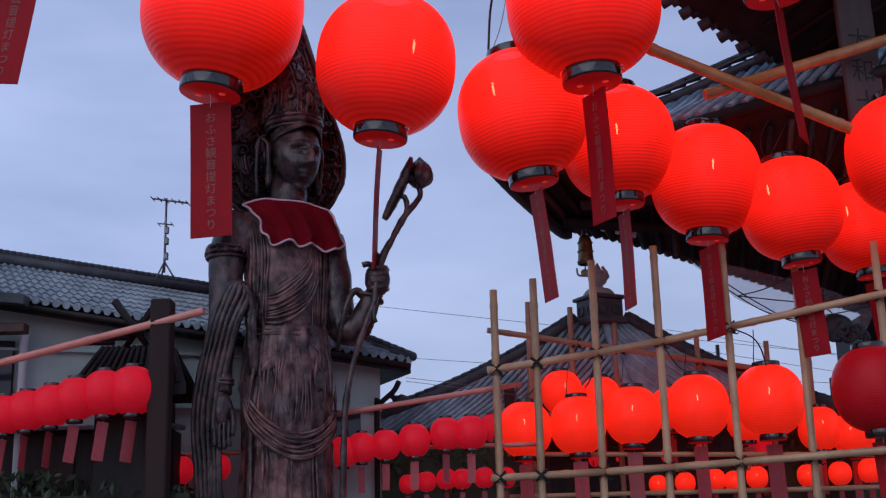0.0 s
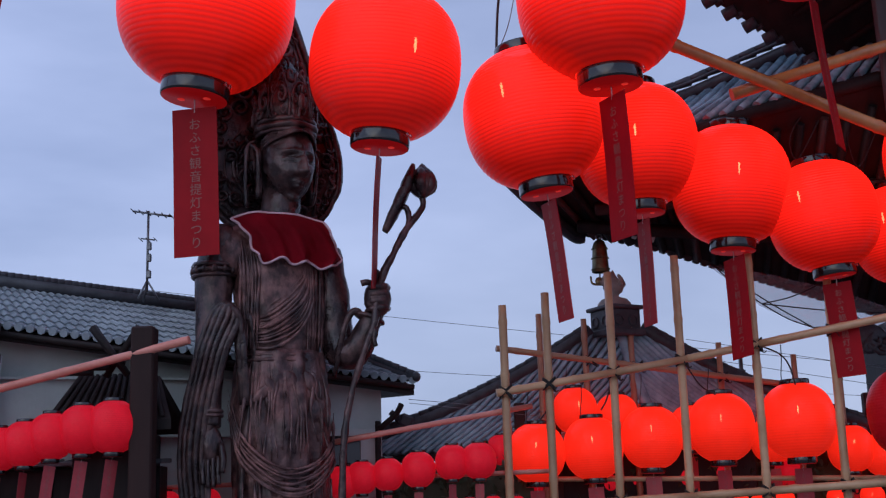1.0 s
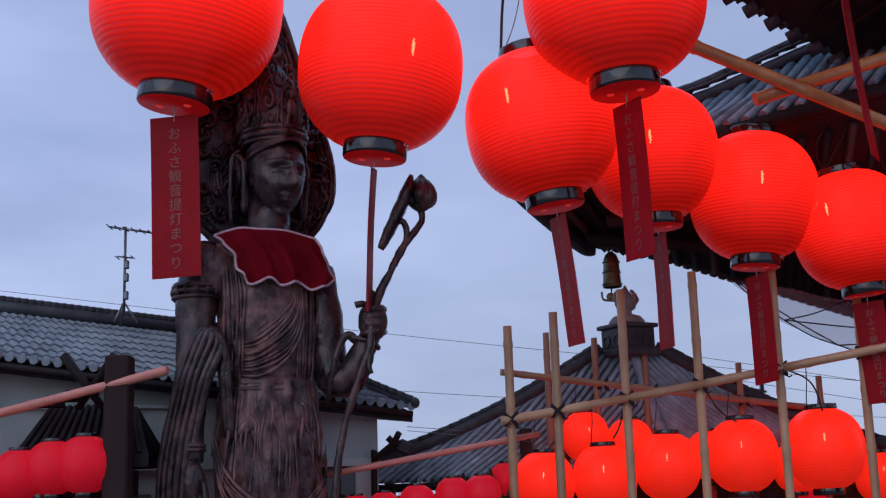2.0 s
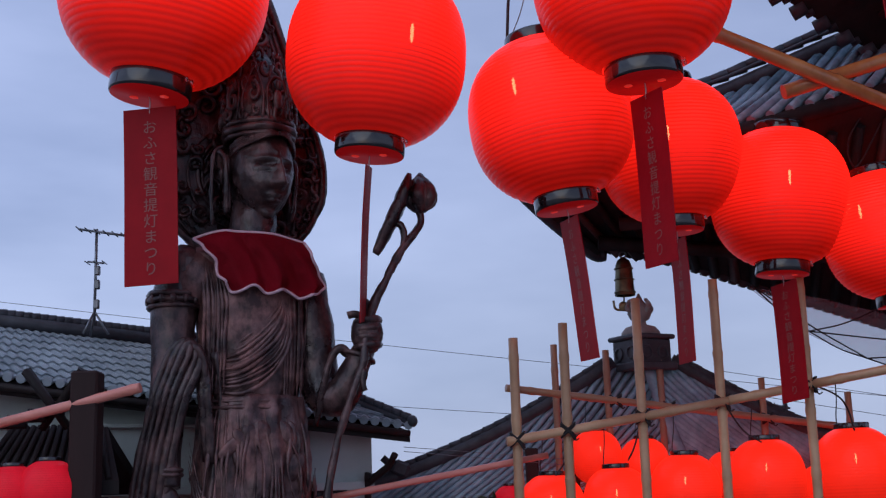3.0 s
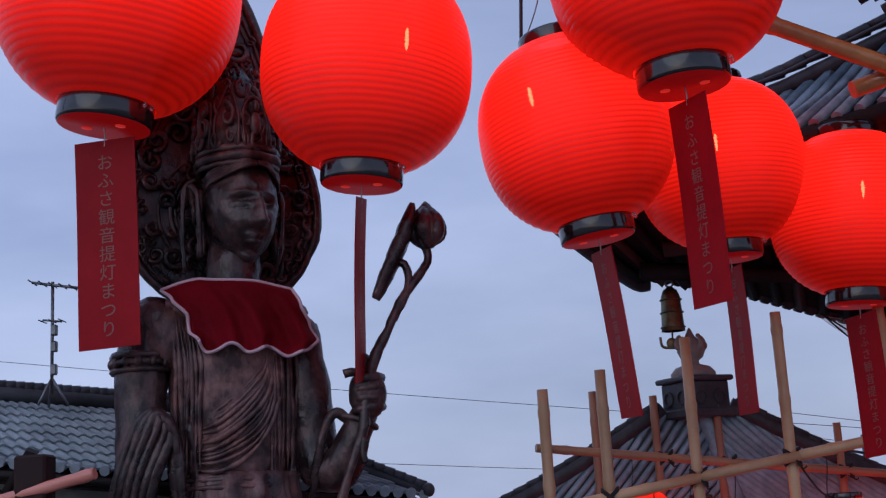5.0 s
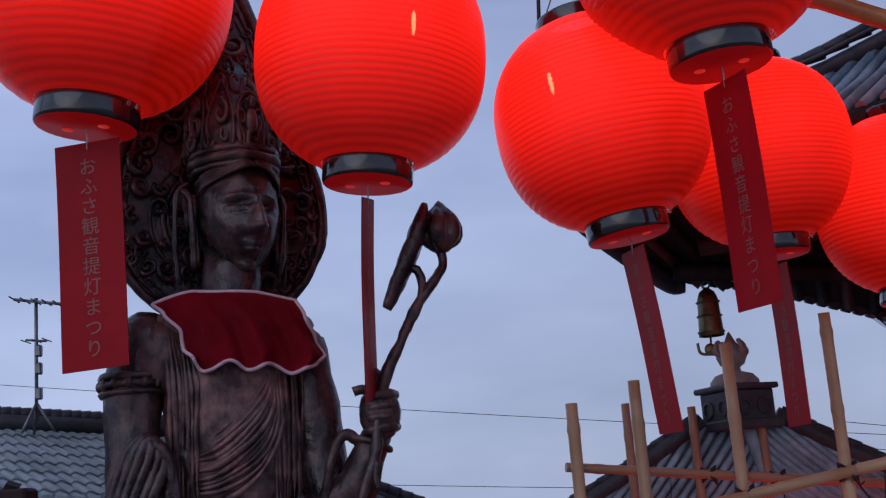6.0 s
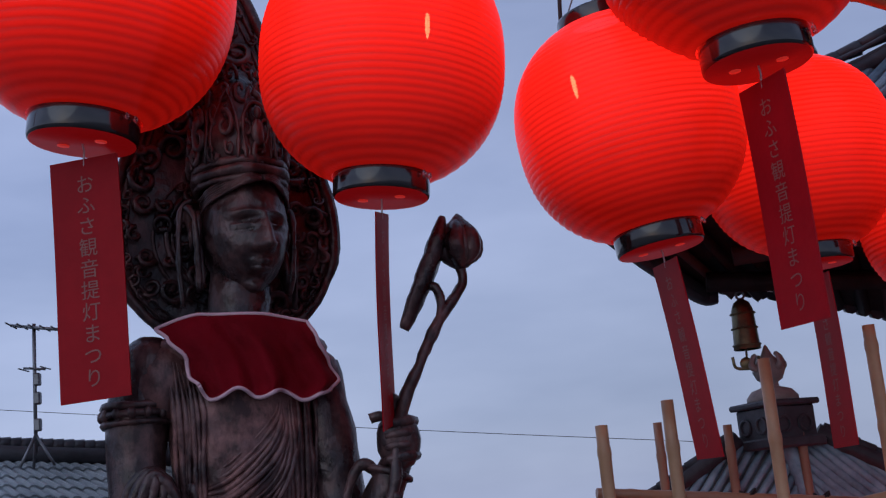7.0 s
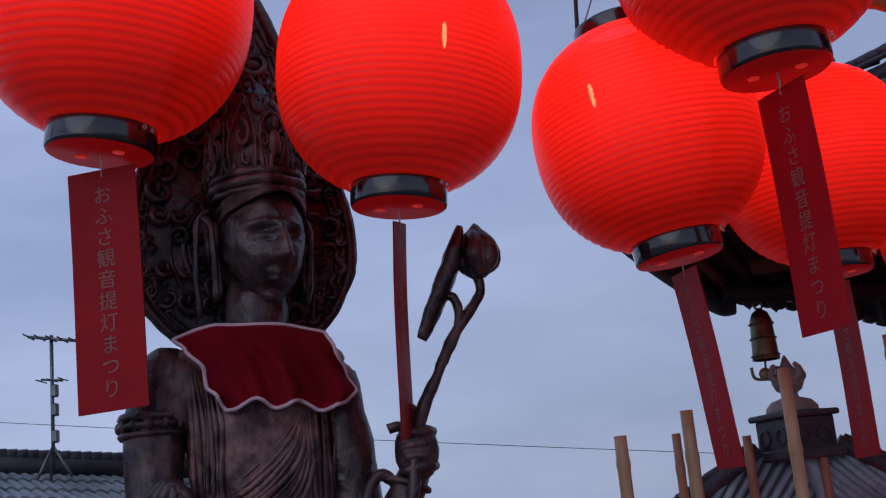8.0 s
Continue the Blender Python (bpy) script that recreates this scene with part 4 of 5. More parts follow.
    for i in range(5):
        z = 1.57 - 0.013 * i
        fold([(-0.135, -0.02, z + 0.10), (-0.10, -0.085, z), (0.0, -0.112, z - 0.05), (0.10, -0.085, z), (0.14, -0.02, z + 0.10)], rng.uniform(0.004, 0.007))
    # apron folds that fan out under the belt
    for i in range(17):
        x = -0.10 + 0.0125 * i
        z1 = 1.925 - 0.05 * math.cos(x * 12) + rng.uniform(-0.02, 0.02)
        fold([(x * 0.82, -0.078 + 2.4 * x * x, 2.105), (x * 0.95 + rng.uniform(-0.006, 0.006), -0.087 + 2.4 * x * x, 2.04), (x * 1.05 + rng.uniform(-0.010, 0.010), -0.093 + 2.2 * x * x, 1.98), (x * 1.1 + rng.uniform(-0.008, 0.008), -0.096 + 2.2 * x * x, z1)], rng.uniform(0.0020, 0.0042), 5)
    # broad crumpled overlaps
    for i in range(9):
        x = rng.uniform(-0.07, 0.08)
        blob(bm, (x, -0.080 + 2.2 * x * x, rng.uniform(1.93, 2.06)), (rng.uniform(0.010, 0.020), 0.006, rng.uniform(0.022, 0.045)), Matrix.Rotation(rng.uniform(-0.9, 0.9), 4, "Y"))
    for i in range(11):
        x = -0.105 + 0.021 * i + 0.006 * math.sin(i * 2.1)
        tube(bm, spline([(x, -0.092 + 2.2 * x * x, 1.82), (x * 1.06 + 0.008 * math.sin(i), -0.100 + 2.2 * x * x, 1.55), (x * 1.12, -0.106 + 2.2 * x * x, 1.30), (x * 1.15, -0.108 + 2.2 * x * x, 1.09)], 6), 0.0018 + 0.0010 * (i % 3), 6)

    cloth = len(bm.faces)
    # ribbon looped over the forearm
    for i in range(6):
        o, back = 0.0125 * i, 0.004 * abs(i - 2.5)
        pts = spline([here(-0.500 - 0.002 * i, 3.11, 1.98), here(-0.506 - 0.002 * i, 3.095, 2.10), here(-0.514, 3.085 + back, 2.185 - 0.002 * i), here(-0.545 + 0.003 * i, 3.08 + back, 2.222 - 0.004 * i),
                      here(-0.580 + o, 3.075 + back, 2.195 - 0.003 * i), here(-0.612 + o, 3.07 + back, 2.10), here(-0.640 + o, 3.07 + back, 1.97), here(-0.652 + o, 3.072 + back, 1.86),
                      here(-0.640 + o * 0.85, 3.075 + back, 1.74), here(-0.634 + o * 0.8, 3.08 + back, 1.60), here(-0.64 + o, 3.09, 1.35), here(-0.63 + o, 3.1, 1.12)], 5)
        tube(bm, pts, [0.0098 + 0.0016 * math.sin(0.35 * j + i) for j in range(len(pts))], 10, flat=0.8)
    tube(bm, spline([here(-0.500, 3.12, 2.20), here(-0.490, 3.13, 2.10), here(-0.500, 3.12, 1.98), here(-0.515, 3.11, 1.80), here(-0.52, 3.11, 1.5), here(-0.53, 3.11, 1.12)], 5), 0.014, 8, flat=0.5)
    tube(bm, spline([here(-0.615, 3.09, 2.02), here(-0.60, 3.085, 1.95), here(-0.615, 3.08, 1.85), here(-0.60, 3.085, 1.70), here(-0.605, 3.09, 1.3), here(-0.60, 3.1, 1.1)], 5), 0.014, 8, flat=0.5)
    # ribbon loop at the raised elbow
    tube(bm, spline([here(-0.30, 3.20, 2.05), here(-0.275, 3.17, 2.15), here(-0.255, 3.165, 2.20), here(-0.235, 3.17, 2.205), here(-0.225, 3.18, 2.19)], 5), 0.0075, 7)
    # feet on a lotus base
    lathe(bm, [(0, 0.98), (0.20, 0.98), (0.23, 1.02), (0.21, 1.07), (0.16, 1.085), (0, 1.085)], 32)
    # head, halo, arms and ribbons are darker than the robe
    for i, f in enumerate(bm.faces):
        if skin <= i < limbs or i >= cloth:
            f.material_index = 1
    # the casting is uneven all over
    bm.normal_update()
    for v in bm.verts:
        c = v.co
        v.co = c + v.normal * (0.0034 * noise.noise(c * 17) + 0.0022 * noise.noise(c * 45) + 0.0011 * noise.noise(c * 110))
    return bm


bm = statue_figure()
bmesh.ops.translate(bm, verts=bm.verts, vec=(0, 0, -0.98))
statue = part("statue", bm, BRONZE)
statue.data.materials.append(BRONZE_DARK)
statue.matrix_basis = Matrix.Translation(S_AT + Vector((0, 0, 0.98))) @ Matrix.Rotation(S_TURN, 4, "Z")
tagged(statue, "weathered dark bronze standing temple statue with carved halo", "statue")

bm = bmesh.new()
for z, w, h in ((0.10, 0.80, 0.20), (0.34, 0.62, 0.28), (0.73, 0.50, 0.50)):
    box(bm, (-0.43, 3.20, z), (w, w, h), Matrix.Rotation(S_TURN, 4, "Z"), 0.012)
solid("pedestal", bm, STONE, "stepped grey stone pedestal under the bronze statue", "pedestal")


def bib():
    """A red cloth bib round the neck, with a frilled hem."""
    root = thing("bib", S_AT + Vector((0, 0, 2.30)), "red cloth bib with pale pink piping on the statue", "bib")
    bm = bmesh.new()
    rows, cols = 18, 72

    def edge(k, ends):
        """The side of the cloth at the share k of its drop."""
        for (k0, x0), (k1, x1) in zip(ends, ends[1:]):
            if k <= k1:
                q = (k - k0) / (k1 - k0)
                return x0 + (x1 - x0) * q * q * (3 - 2 * q)

    near_side = ((0, -0.131), (0.18, -0.116), (0.5, -0.089), (0.78, -0.087), (1.0, -0.074))
    far_side = ((0, 0.103), (0.25, 0.113), (0.55, 0.131), (0.82, 0.146), (1.0, 0.128))
    grid = []
    for i in range(rows + 1):
        k = i / rows
        x0, x1 = edge(k, near_side), edge(k, far_side)
        row = []
        for j in range(cols + 1):
            s = -1 + 2 * j / cols
            x = x0 + (x1 - x0) * (s + 1) / 2
            out = min(1.0, abs(x) / (0.165 if x < 0 else 0.195))
            swell = 0.013 * k ** 0.8 * math.sin(s * 9.5 + 0.9) + 0.006 * k * math.sin(s * 17 + 2.0 - k) + 0.004 * math.sin(s * 6 + 3 * k)
            deep = (0.060 + 0.045 * k ** 0.6 + swell) * math.sqrt(max(0.04, 1 - (0.93 * out) ** 2)) + 0.010 * max(0, abs(s) - 0.86) / 0.14 * math.sin(k * 7)
            collar = (0.022 if s < 0 else 0.010) * max(0.0, (abs(s + 0.02) - 0.42) / 0.58) ** 1.3
            corner = 0.014 * max(0.0, (abs(s) - 0.80) / 0.20) ** 2 * k ** 3
            z = 2.471 - 0.005 * s - collar - k * (0.131 + 0.004 * s - 0.6 * collar + 0.0065 * math.sin(s * 9.5 + 2.6)) + corner
            row.append(bm.verts.new(Matrix.Rotation(S_TURN, 4, "Z") @ Vector((x, -deep, z)) + S_AT))
        grid.append(row)
    for i in range(rows):
        for j in range(cols):
            f = bm.faces.new((grid[i][j], grid[i][j + 1], grid[i + 1][j + 1], grid[i + 1][j]))
            f.smooth = True
    hem = [v.co.copy() for v in grid[-1]]
    rim = [v.co.copy() for v in grid[0]]
    left = [r[0].co.copy() for r in grid]
    right = [r[-1].co.copy() for r in grid]
    bmesh.ops.solidify(bm, geom=bm.faces[:], thickness=0.003)
    part("cloth", bm, BIB_RED, root)
    bm = bmesh.new()
    for line in (hem, rim, left, right):
        tube(bm, line, 0.0032, 6)
    part("piping", bm, BIB_TRIM, root, "pale pink piping along the edge")


bib()


# ---- house with a silver tile roof ----
HOUSE = thing("house", (-0.9, 4.3, 0), "pale plastered house with a silver-grey tile roof", "house")
E0, E1 = Vector((-1.180, 3.050, 2.199)), Vector((-0.100, 3.420, 2.057))   # front eave, both ends
K0, K1 = Vector((-1.247, 3.170, 2.323)), Vector((-0.511, 3.460, 2.242))     # ridge, both ends


def tiled(bm, a, b, c, d, across, down, thick, wave):
    """Curved pan tiles on the face a-b (eave) to d-c (ridge), row on row."""
    a, b, c, d = Vector(a), Vector(b), Vector(c), Vector(d)
    nrm = (b - a).cross(d - a).normalized()
    if nrm.z < 0:
        nrm = -nrm
    for i in range(down):
        v0, v1 = i / down, (i + 1) / down
        for j in range(across):
            row = []
            for k in range(5):
                u = (j + k / 4) / across
                h = wave * (0.5 - 0.5 * math.cos(2 * math.pi * (k / 4) ** 0.7))
                lo = (a.lerp(b, u)).lerp(d.lerp(c, u), v0) + nrm * (h + thick)
                hi = (a.lerp(b, u)).lerp(d.lerp(c, u), v1) + nrm * h
                row.append((bm.verts.new(lo - nrm * thick), bm.verts.new(lo), bm.verts.new(hi)))
            for p, q in zip(row, row[1:]):
                bm.faces.new((p[1], q[1], q[2], p[2]))
                bm.faces.new((p[0], q[0], q[1], p[1]))


bm = bmesh.new()
tiled(bm, E0, E1, K1, K0, 44, 8, 0.005, 0.0065)
roof = part("roof", bm, TILE_HOUSE, HOUSE, "silver-grey pan tile roof", kind="stuff")
bm = bmesh.new()
E2 = Vector((-0.22, 3.95, 2.10))
tiled(bm, E1, E2, K1 + Vector((0.004, 0.004, 0)), K1, 16, 8, 0.005, 0.0065)
part("roof", bm, TILE_HOUSE, HOUSE, "silver-grey pan tile roof end", kind="stuff")
bm = bmesh.new()
slab(bm, [E0 - Vector((0, 0, 0.008)), E1 - Vector((0, 0, 0.008)), E2 - Vector((0, 0, 0.008)), K1 - Vector((0, 0, 0.01)), K0 - Vector((0, 0, 0.01))], 0.025)
part("roof_board", bm, DARK_WOOD, HOUSE)
bm = bmesh.new()
tube(bm, [K0 + Vector((0, 0, 0.012)), K1 + Vector((0, 0, 0.012))], 0.019, 8, flat=0.9)
for i in range(46):
    p = K0.lerp(K1, (i + 0.5) / 46) + Vector((0, 0, 0.028))
    tube(bm, [p - (K1 - K0).normalized() * 0.014, p + (K1 - K0).normalized() * 0.012], [0.010, 0.0125], 8)
tube(bm, [K1 + Vector((0, 0, 0.006)), E1 + Vector((0, 0, 0.008))], 0.010, 8)
for i in range(20):
    p = K1.lerp(E1, (i + 0.5) / 20) + Vector((0, 0, 0.022))
    tube(bm, [p - (E1 - K1).normalized() * 0.014, p + (E1 - K1).normalized() * 0.012], [0.008, 0.010], 8)
blob(bm, E1 + Vector((0.006, -0.006, 0.014)), (0.013, 0.013, 0.014))
part("ridge", bm, TILE_DARK, HOUSE, "dark ridge tiles")
bm = bmesh.new()
for i in range(44):
    p = E0.lerp(E1, (i + 0.9) / 44)
    tube(bm, [p + Vector((0, -0.012, 0.004)), p + Vector((0, 0.006, 0.008))], 0.010, 8)
part("eave_tile", bm, TILE_HOUSE, HOUSE, kind="stuff")
ev = (E1 - E0).normalized()
nv = Vector((-ev.y, ev.x, 0)).normalized()
W0, W1 = E0 + nv * 0.075 - Vector((0, 0, 0.03)), E1 + nv * 0.075 - ev * 0.070 - Vector((0, 0, 0.03))
W0.z = W1.z = 0
bm = bmesh.new()
pl = [W0, W1, W1 + nv * 0.22, W0 + nv * 0.22]
lo = [bm.verts.new((p.x, p.y, 0)) for p in pl]
tops = (E0.z + 0.03, E1.z + 0.022, E1.z + 0.08, E0.z + 0.10)
hi = [bm.verts.new((p.x, p.y, z)) for p, z in zip(pl, tops)]
bm.faces.new(hi)
bm.faces.new(lo[::-1])
for i in range(4):
    j = (i + 1) % 4
    bm.faces.new((lo[i], lo[j], hi[j], hi[i]))
part("wall", bm, PLASTER, HOUSE, "pale grey plaster wall")


def on_wall(u, z, out=0.0):
    p = W0.lerp(W1, u) - nv * out
    return Vector((p.x, p.y, 1.5 + (z - 1.5) * (0.80 + 0.03 * u)))


WROT = Matrix.Rotation(math.atan2(ev.y, ev.x), 4, "Z")
for u, z, w, h in ((0.03, 2.14, 0.12, 0.20), (0.905, 1.955, 0.10, 0.12)):
    win = part("window", box(bmesh.new(), on_wall(u, z, 0.006), (w * 0.8, 0.016, h * 0.8), WROT, 0.002), DARK_WOOD, HOUSE, "dark framed window")
    part("pane", box(bmesh.new(), on_wall(u, z, 0.016), (w * 0.35, 0.006, h * 0.67), WROT @ Matrix.Translation((-w * 0.19, 0, 0))), DARK_GLASS, win)
    part("pane", box(bmesh.new(), on_wall(u, z, 0.016), (w * 0.35, 0.006, h * 0.67), WROT @ Matrix.Translation((w * 0.19, 0, 0))), DARK_GLASS, win)
for u, z, h in ((0.5, 2.03, 0.03), (0.5, 2.20, 0.012)):
    part("wall_beam", box(bmesh.new(), on_wall(u, z - 0.0, 0.010), ((W1 - W0).length, 0.02, h * 0.6), WROT, 0.001), PLASTER, HOUSE)
part("downpipe", tube(bmesh.new(), [on_wall(0.095, 0.0, 0.03), on_wall(0.095, 2.22, 0.03), on_wall(0.098, 2.27, 0.05)], 0.011, 10), PIPE_WHITE, HOUSE, "white downpipe")
part("downpipe", tube(bmesh.new(), spline([on_wall(0.985, 1.2, 0.02), on_wall(0.985, 1.98, 0.02), on_wall(0.99, 2.03, 0.03), on_wall(1.02, 2.07, 0.06), on_wall(1.03, 2.10, 0.08)], 5), 0.008, 8), DARK_WOOD, HOUSE, "dark downpipe")
part("gutter", tube(bmesh.new(), [E0 + Vector((0, -0.014, -0.018)), E1 + Vector((0, -0.014, -0.014))], 0.008, 8), DARK_WOOD, HOUSE, "dark gutter under the eave")

# aerial on the ridge
AER = thing("tv_aerial", (-0.749, 3.16, 2.253), "thin grey television aerial on the house roof", "aerial")
A = Vector((-0.749, 3.170, 2.275))
part("mast", tube(bmesh.new(), [A, A + Vector((0.0, 0, 0.207))], 0.0032, 6), METAL, AER)
bm = bmesh.new()
for q in range(3):
    d = Vector((math.cos(q * 2.1), math.sin(q * 2.1), 0))
    tube(bm, [A + d * 0.03 - Vector((0, 0, 0.02)), A + Vector((0, 0, 0.03))], 0.0025, 5)
part("stand", bm, METAL, AER)
part("boom", tube(bmesh.new(), [A + Vector((-0.038, 0.0, 0.208)), A + Vector((0.062, -0.015, 0.188))], 0.0028, 6), METAL, AER)
for k in range(6):
    p = A + Vector((-0.038 + 0.020 * k, -0.003 * k, 0.208 - 0.0040 * k))
    part("rod", tube(bmesh.new(), [p + Vector((-0.003, -0.014, 0.003)), p + Vector((0.003, 0.014, -0.003))], 0.0014, 5), METAL, AER)
part("boom", tube(bmesh.new(), [A + Vector((-0.018, 0, 0.137)), A + Vector((0.018, 0, 0.132))], 0.002, 5), METAL, AER)
for x in (-0.018, 0.0, 0.018):
    part("rod", tube(bmesh.new(), [A + Vector((x, -0.02, 0.134)), A + Vector((x, 0.02, 0.134))], 0.0012, 5), METAL, AER)
for z in (0.117, 0.087, 0.045):
    part("junction_box", box(bmesh.new(), A + Vector((0.004, 0, z)), (0.011, 0.011, 0.02), bevel=0.002), METAL, AER)

# small shrine roof with crossed finials before the house
SH = thing("small_shrine", (-0.99, 3.83, 0), "dark weathered small shrine roof with crossed finials", "shrine")
bm = bmesh.new()
slab(bm, [(-1.17, 3.72, 2.055), (-0.80, 3.72, 2.055), (-0.86, 3.83, 2.19), (-1.09, 3.83, 2.19)], 0.03)
slab(bm, [(-0.80, 3.94, 2.055), (-1.17, 3.94, 2.055), (-1.09, 3.832, 2.19), (-0.86, 3.832, 2.19)], 0.03)
part("roof", bm, DARK_WOOD, SH)
for i in range(14):
    x = -1.15 + 0.025 * i
    part("batten", tube(bmesh.new(), [(x, 3.722, 2.06), (x + (-0.975 - x) * 0.35, 3.825, 2.195)], 0.008, 6), DARK_WOOD, SH)
part("body", box(bmesh.new(), (-0.98, 3.83, 0.5 * (2.02 + foot(0.81))), (0.22, 0.14, 2.02 - foot(0.81)), bevel=0.004), DARK_WOOD, SH)
for s in (-1, 1):
    part("finial", tube(bmesh.new(), [(-0.968 - s * 0.035, 3.76 + 0.01 * s, 2.185), (-0.968 + s * 0.066, 3.74 + 0.01 * s, 2.325)], [0.020, 0.026], 4, flat=0.5), DARK_WOOD, SH)
for i in range(3):
    part("ridge_log", tube(bmesh.new(), [(-1.125 + 0.05 * i, 3.73, 2.195 + 0.014 * i), (-1.03 + 0.045 * i, 3.74, 2.195 + 0.014 * i)], 0.010, 10), DARK_WOOD, SH)
eye_scaled(SH, 0.81)

# corner of a dark roof beside it
SR = thing("side_hall", (-1.75, 3.9, 0), "dark reddish hall corner with a tiled eave", "hall")
bm = bmesh.new()
slab(bm, [(-1.9, 3.5, 2.38), (-1.275, 3.6, 2.325), (-1.29, 3.7, 2.335), (-1.9, 3.8, 2.40)], 0.03)
part("eave", bm, TILE_DARK, SR)
part("beam", box(bmesh.new(), (-1.53, 3.66, 2.23), (0.5, 0.05, 0.03), bevel=0.003), RED_WOOD, SR)
part("wall", box(bmesh.new(), (-1.72, 3.70, 0.5 * (2.30 + foot(0.83))), (0.5, 0.16, 2.30 - foot(0.83)), bevel=0.003), DARK_WOOD, SR)
eye_scaled(SR, 0.83)


# ---- pavilion with a pyramid roof ----
PAV = thing("pavilion", (0.58, 4.5, 0), "small temple pavilion with a grey tiled pyramid roof", "pavilion")
PC = Vector((0.578, 4.55, 0))
CORN = {"front": Vector((0.707, 4.50, 2.001)), "left": Vector((-0.42, 4.56, 1.975)), "back": Vector((0.5, 4.95, 1.985)), "right": Vector((1.54, 4.52, 1.975))}
TOPZ = 2.375


def hip(corner, k):
    """A point of a hip: k = 0 at the box on top, 1 at the eave's corner; the roof sags a little."""
    t = PC + Vector(((corner.x - PC.x) * 0.09, (corner.y - PC.y) * 0.25, TOPZ))
    p = t.lerp(corner, k)
    p.z -= 0.05 * math.sin(math.pi * k) * (1 - 0.35 * k)
    return p


def roof_face(ca, cb, rows, body):
    a, b = CORN[ca], CORN[cb]
    bm = bmesh.new()
    grid = [[hip(a, i / 10).lerp(hip(b, i / 10), j / 10) for j in range(11)] for i in range(11)]
    vs = [[bm.verts.new(p) for p in r] for r in grid]
    for i in range(10):
        for j in range(10):
            bm.faces.new((vs[i][j], vs[i][j + 1], vs[i + 1][j + 1], vs[i + 1][j]))
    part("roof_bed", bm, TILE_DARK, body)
    mid = 0.5
    for r in range(rows):
        s = (r + 0.5) / rows
        # rows run straight down from the hip to the eave
        span = abs(s - mid) / mid
        k0 = max(0.0, span * 0.985 - 0.08)
        pts = []
        for i in range(9):
            k = k0 + (1.0 - k0) * i / 8
            wide = max(k + 0.09 * (1 - k), 1e-3)
            u = 0.5 + (s - 0.5) / wide
            u = min(0.995, max(0.005, u))
            pts.append(hip(a, k).lerp(hip(b, k), u) + Vector((0, 0, 0.008)))
        pts.append(pts[-1] + Vector((0, 0, -0.004)) + (pts[-1] - pts[-2]).normalized() * 0.012)
        bm = bmesh.new()
        tube(bm, pts, 0.0135 * 27 / max(rows, 27), 7)
        part("cover_tile", bm, TILE, body)


roof_face("left", "front", 40, PAV)
roof_face("front", "right", 36, PAV)
roof_face("right", "back", 12, PAV)
roof_face("back", "left", 12, PAV)
for name in ("front", "left", "right", "back"):
    pts = [hip(CORN[name], i / 12) + Vector((0, 0, 0.018)) for i in range(13)]
    end = pts[-1] + (pts[-1] - pts[-2]).normalized() * 0.02 + Vector((0, 0, 0.014))
    bm = bmesh.new()
    tube(bm, pts + [end], [0.021] * 12 + [0.024, 0.018], 8)
    if name == "front":
        tube(bm, [p + Vector((0, 0, 0.016)) for p in pts], 0.012, 8)
    for i in range(26):
        k = (i + 0.5) / 26
        p = hip(CORN[name], k) + Vector((0, 0, 0.040))
        q = hip(CORN[name], min(1, k + 0.044)) + Vector((0, 0, 0.040))
        tube(bm, [p, q], [0.010, 0.013], 7)
    # the front hip is coloured lighter than the other three
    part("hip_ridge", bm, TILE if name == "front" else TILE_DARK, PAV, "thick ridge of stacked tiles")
for k, size in ((0.73, 1.0), (0.97, 0.8)):
    p = hip(CORN["left"], k) + Vector((0, -0.01, 0.035))
    bm = box(bmesh.new(), p, (0.05 * size, 0.05, 0.045 * size), Matrix.Rotation(radians(24), 4, "Y"), 0.008)
    tube(bm, spline([p, p + Vector((-0.03 * size, 0, 0.012)), p + Vector((-0.055 * size, 0, 0.034 * size))], 4), [0.016 * size] * 5 + [0.011 * size] * 4, 7)
    part("ridge_end_tile", bm, TILE_DARK, PAV, "dark upturned ridge end tile")
bm = bmesh.new()
for ca, cb in (("left", "front"), ("front", "right")):
    tube(bm, [CORN[ca] - Vector((0, 0, 0.02)), CORN[cb] - Vector((0, 0, 0.02))], 0.016, 6)
part("eave_board", bm, DARK_WOOD, PAV)
bm = bmesh.new()
RB = Matrix.Rotation(radians(28), 4, "Z")
box(bm, PC + Vector((0, 0, 2.415)), (0.128, 0.128, 0.085), RB, 0.004)
box(bm, PC + Vector((0, 0, 2.464)), (0.150, 0.150, 0.014), RB, 0.004)
box(bm, PC + Vector((0, 0, 2.374)), (0.154, 0.154, 0.024), RB, 0.004)
for q in range(4):
    m = RB @ Matrix.Rotation(math.pi / 2 * q, 4, "Z")
    for x in (-0.030, 0.030):
        c = PC + (m @ Vector((x, -0.066, 0))) + Vector((0, 0, 2.415))
        tube(bm, [c + m @ Vector((math.cos(a) * 0.018, 0, math.sin(a) * 0.018)) for a in [2 * math.pi * i / 12 for i in range(12)]], 0.004, 5, closed=True)
part("roof_box", bm, TILE_DARK, PAV, "dark tiled box under the finial")
bm = bmesh.new()
lathe(bm, [(0, 2.468), (0.060, 2.468), (0.060, 2.482), (0.046, 2.498), (0.020, 2.506), (0.018, 2.516), (0.030, 2.524), (0.038, 2.542), (0.032, 2.562), (0.014, 2.580), (0.004, 2.602), (0, 2.606)], 20, at=PC)
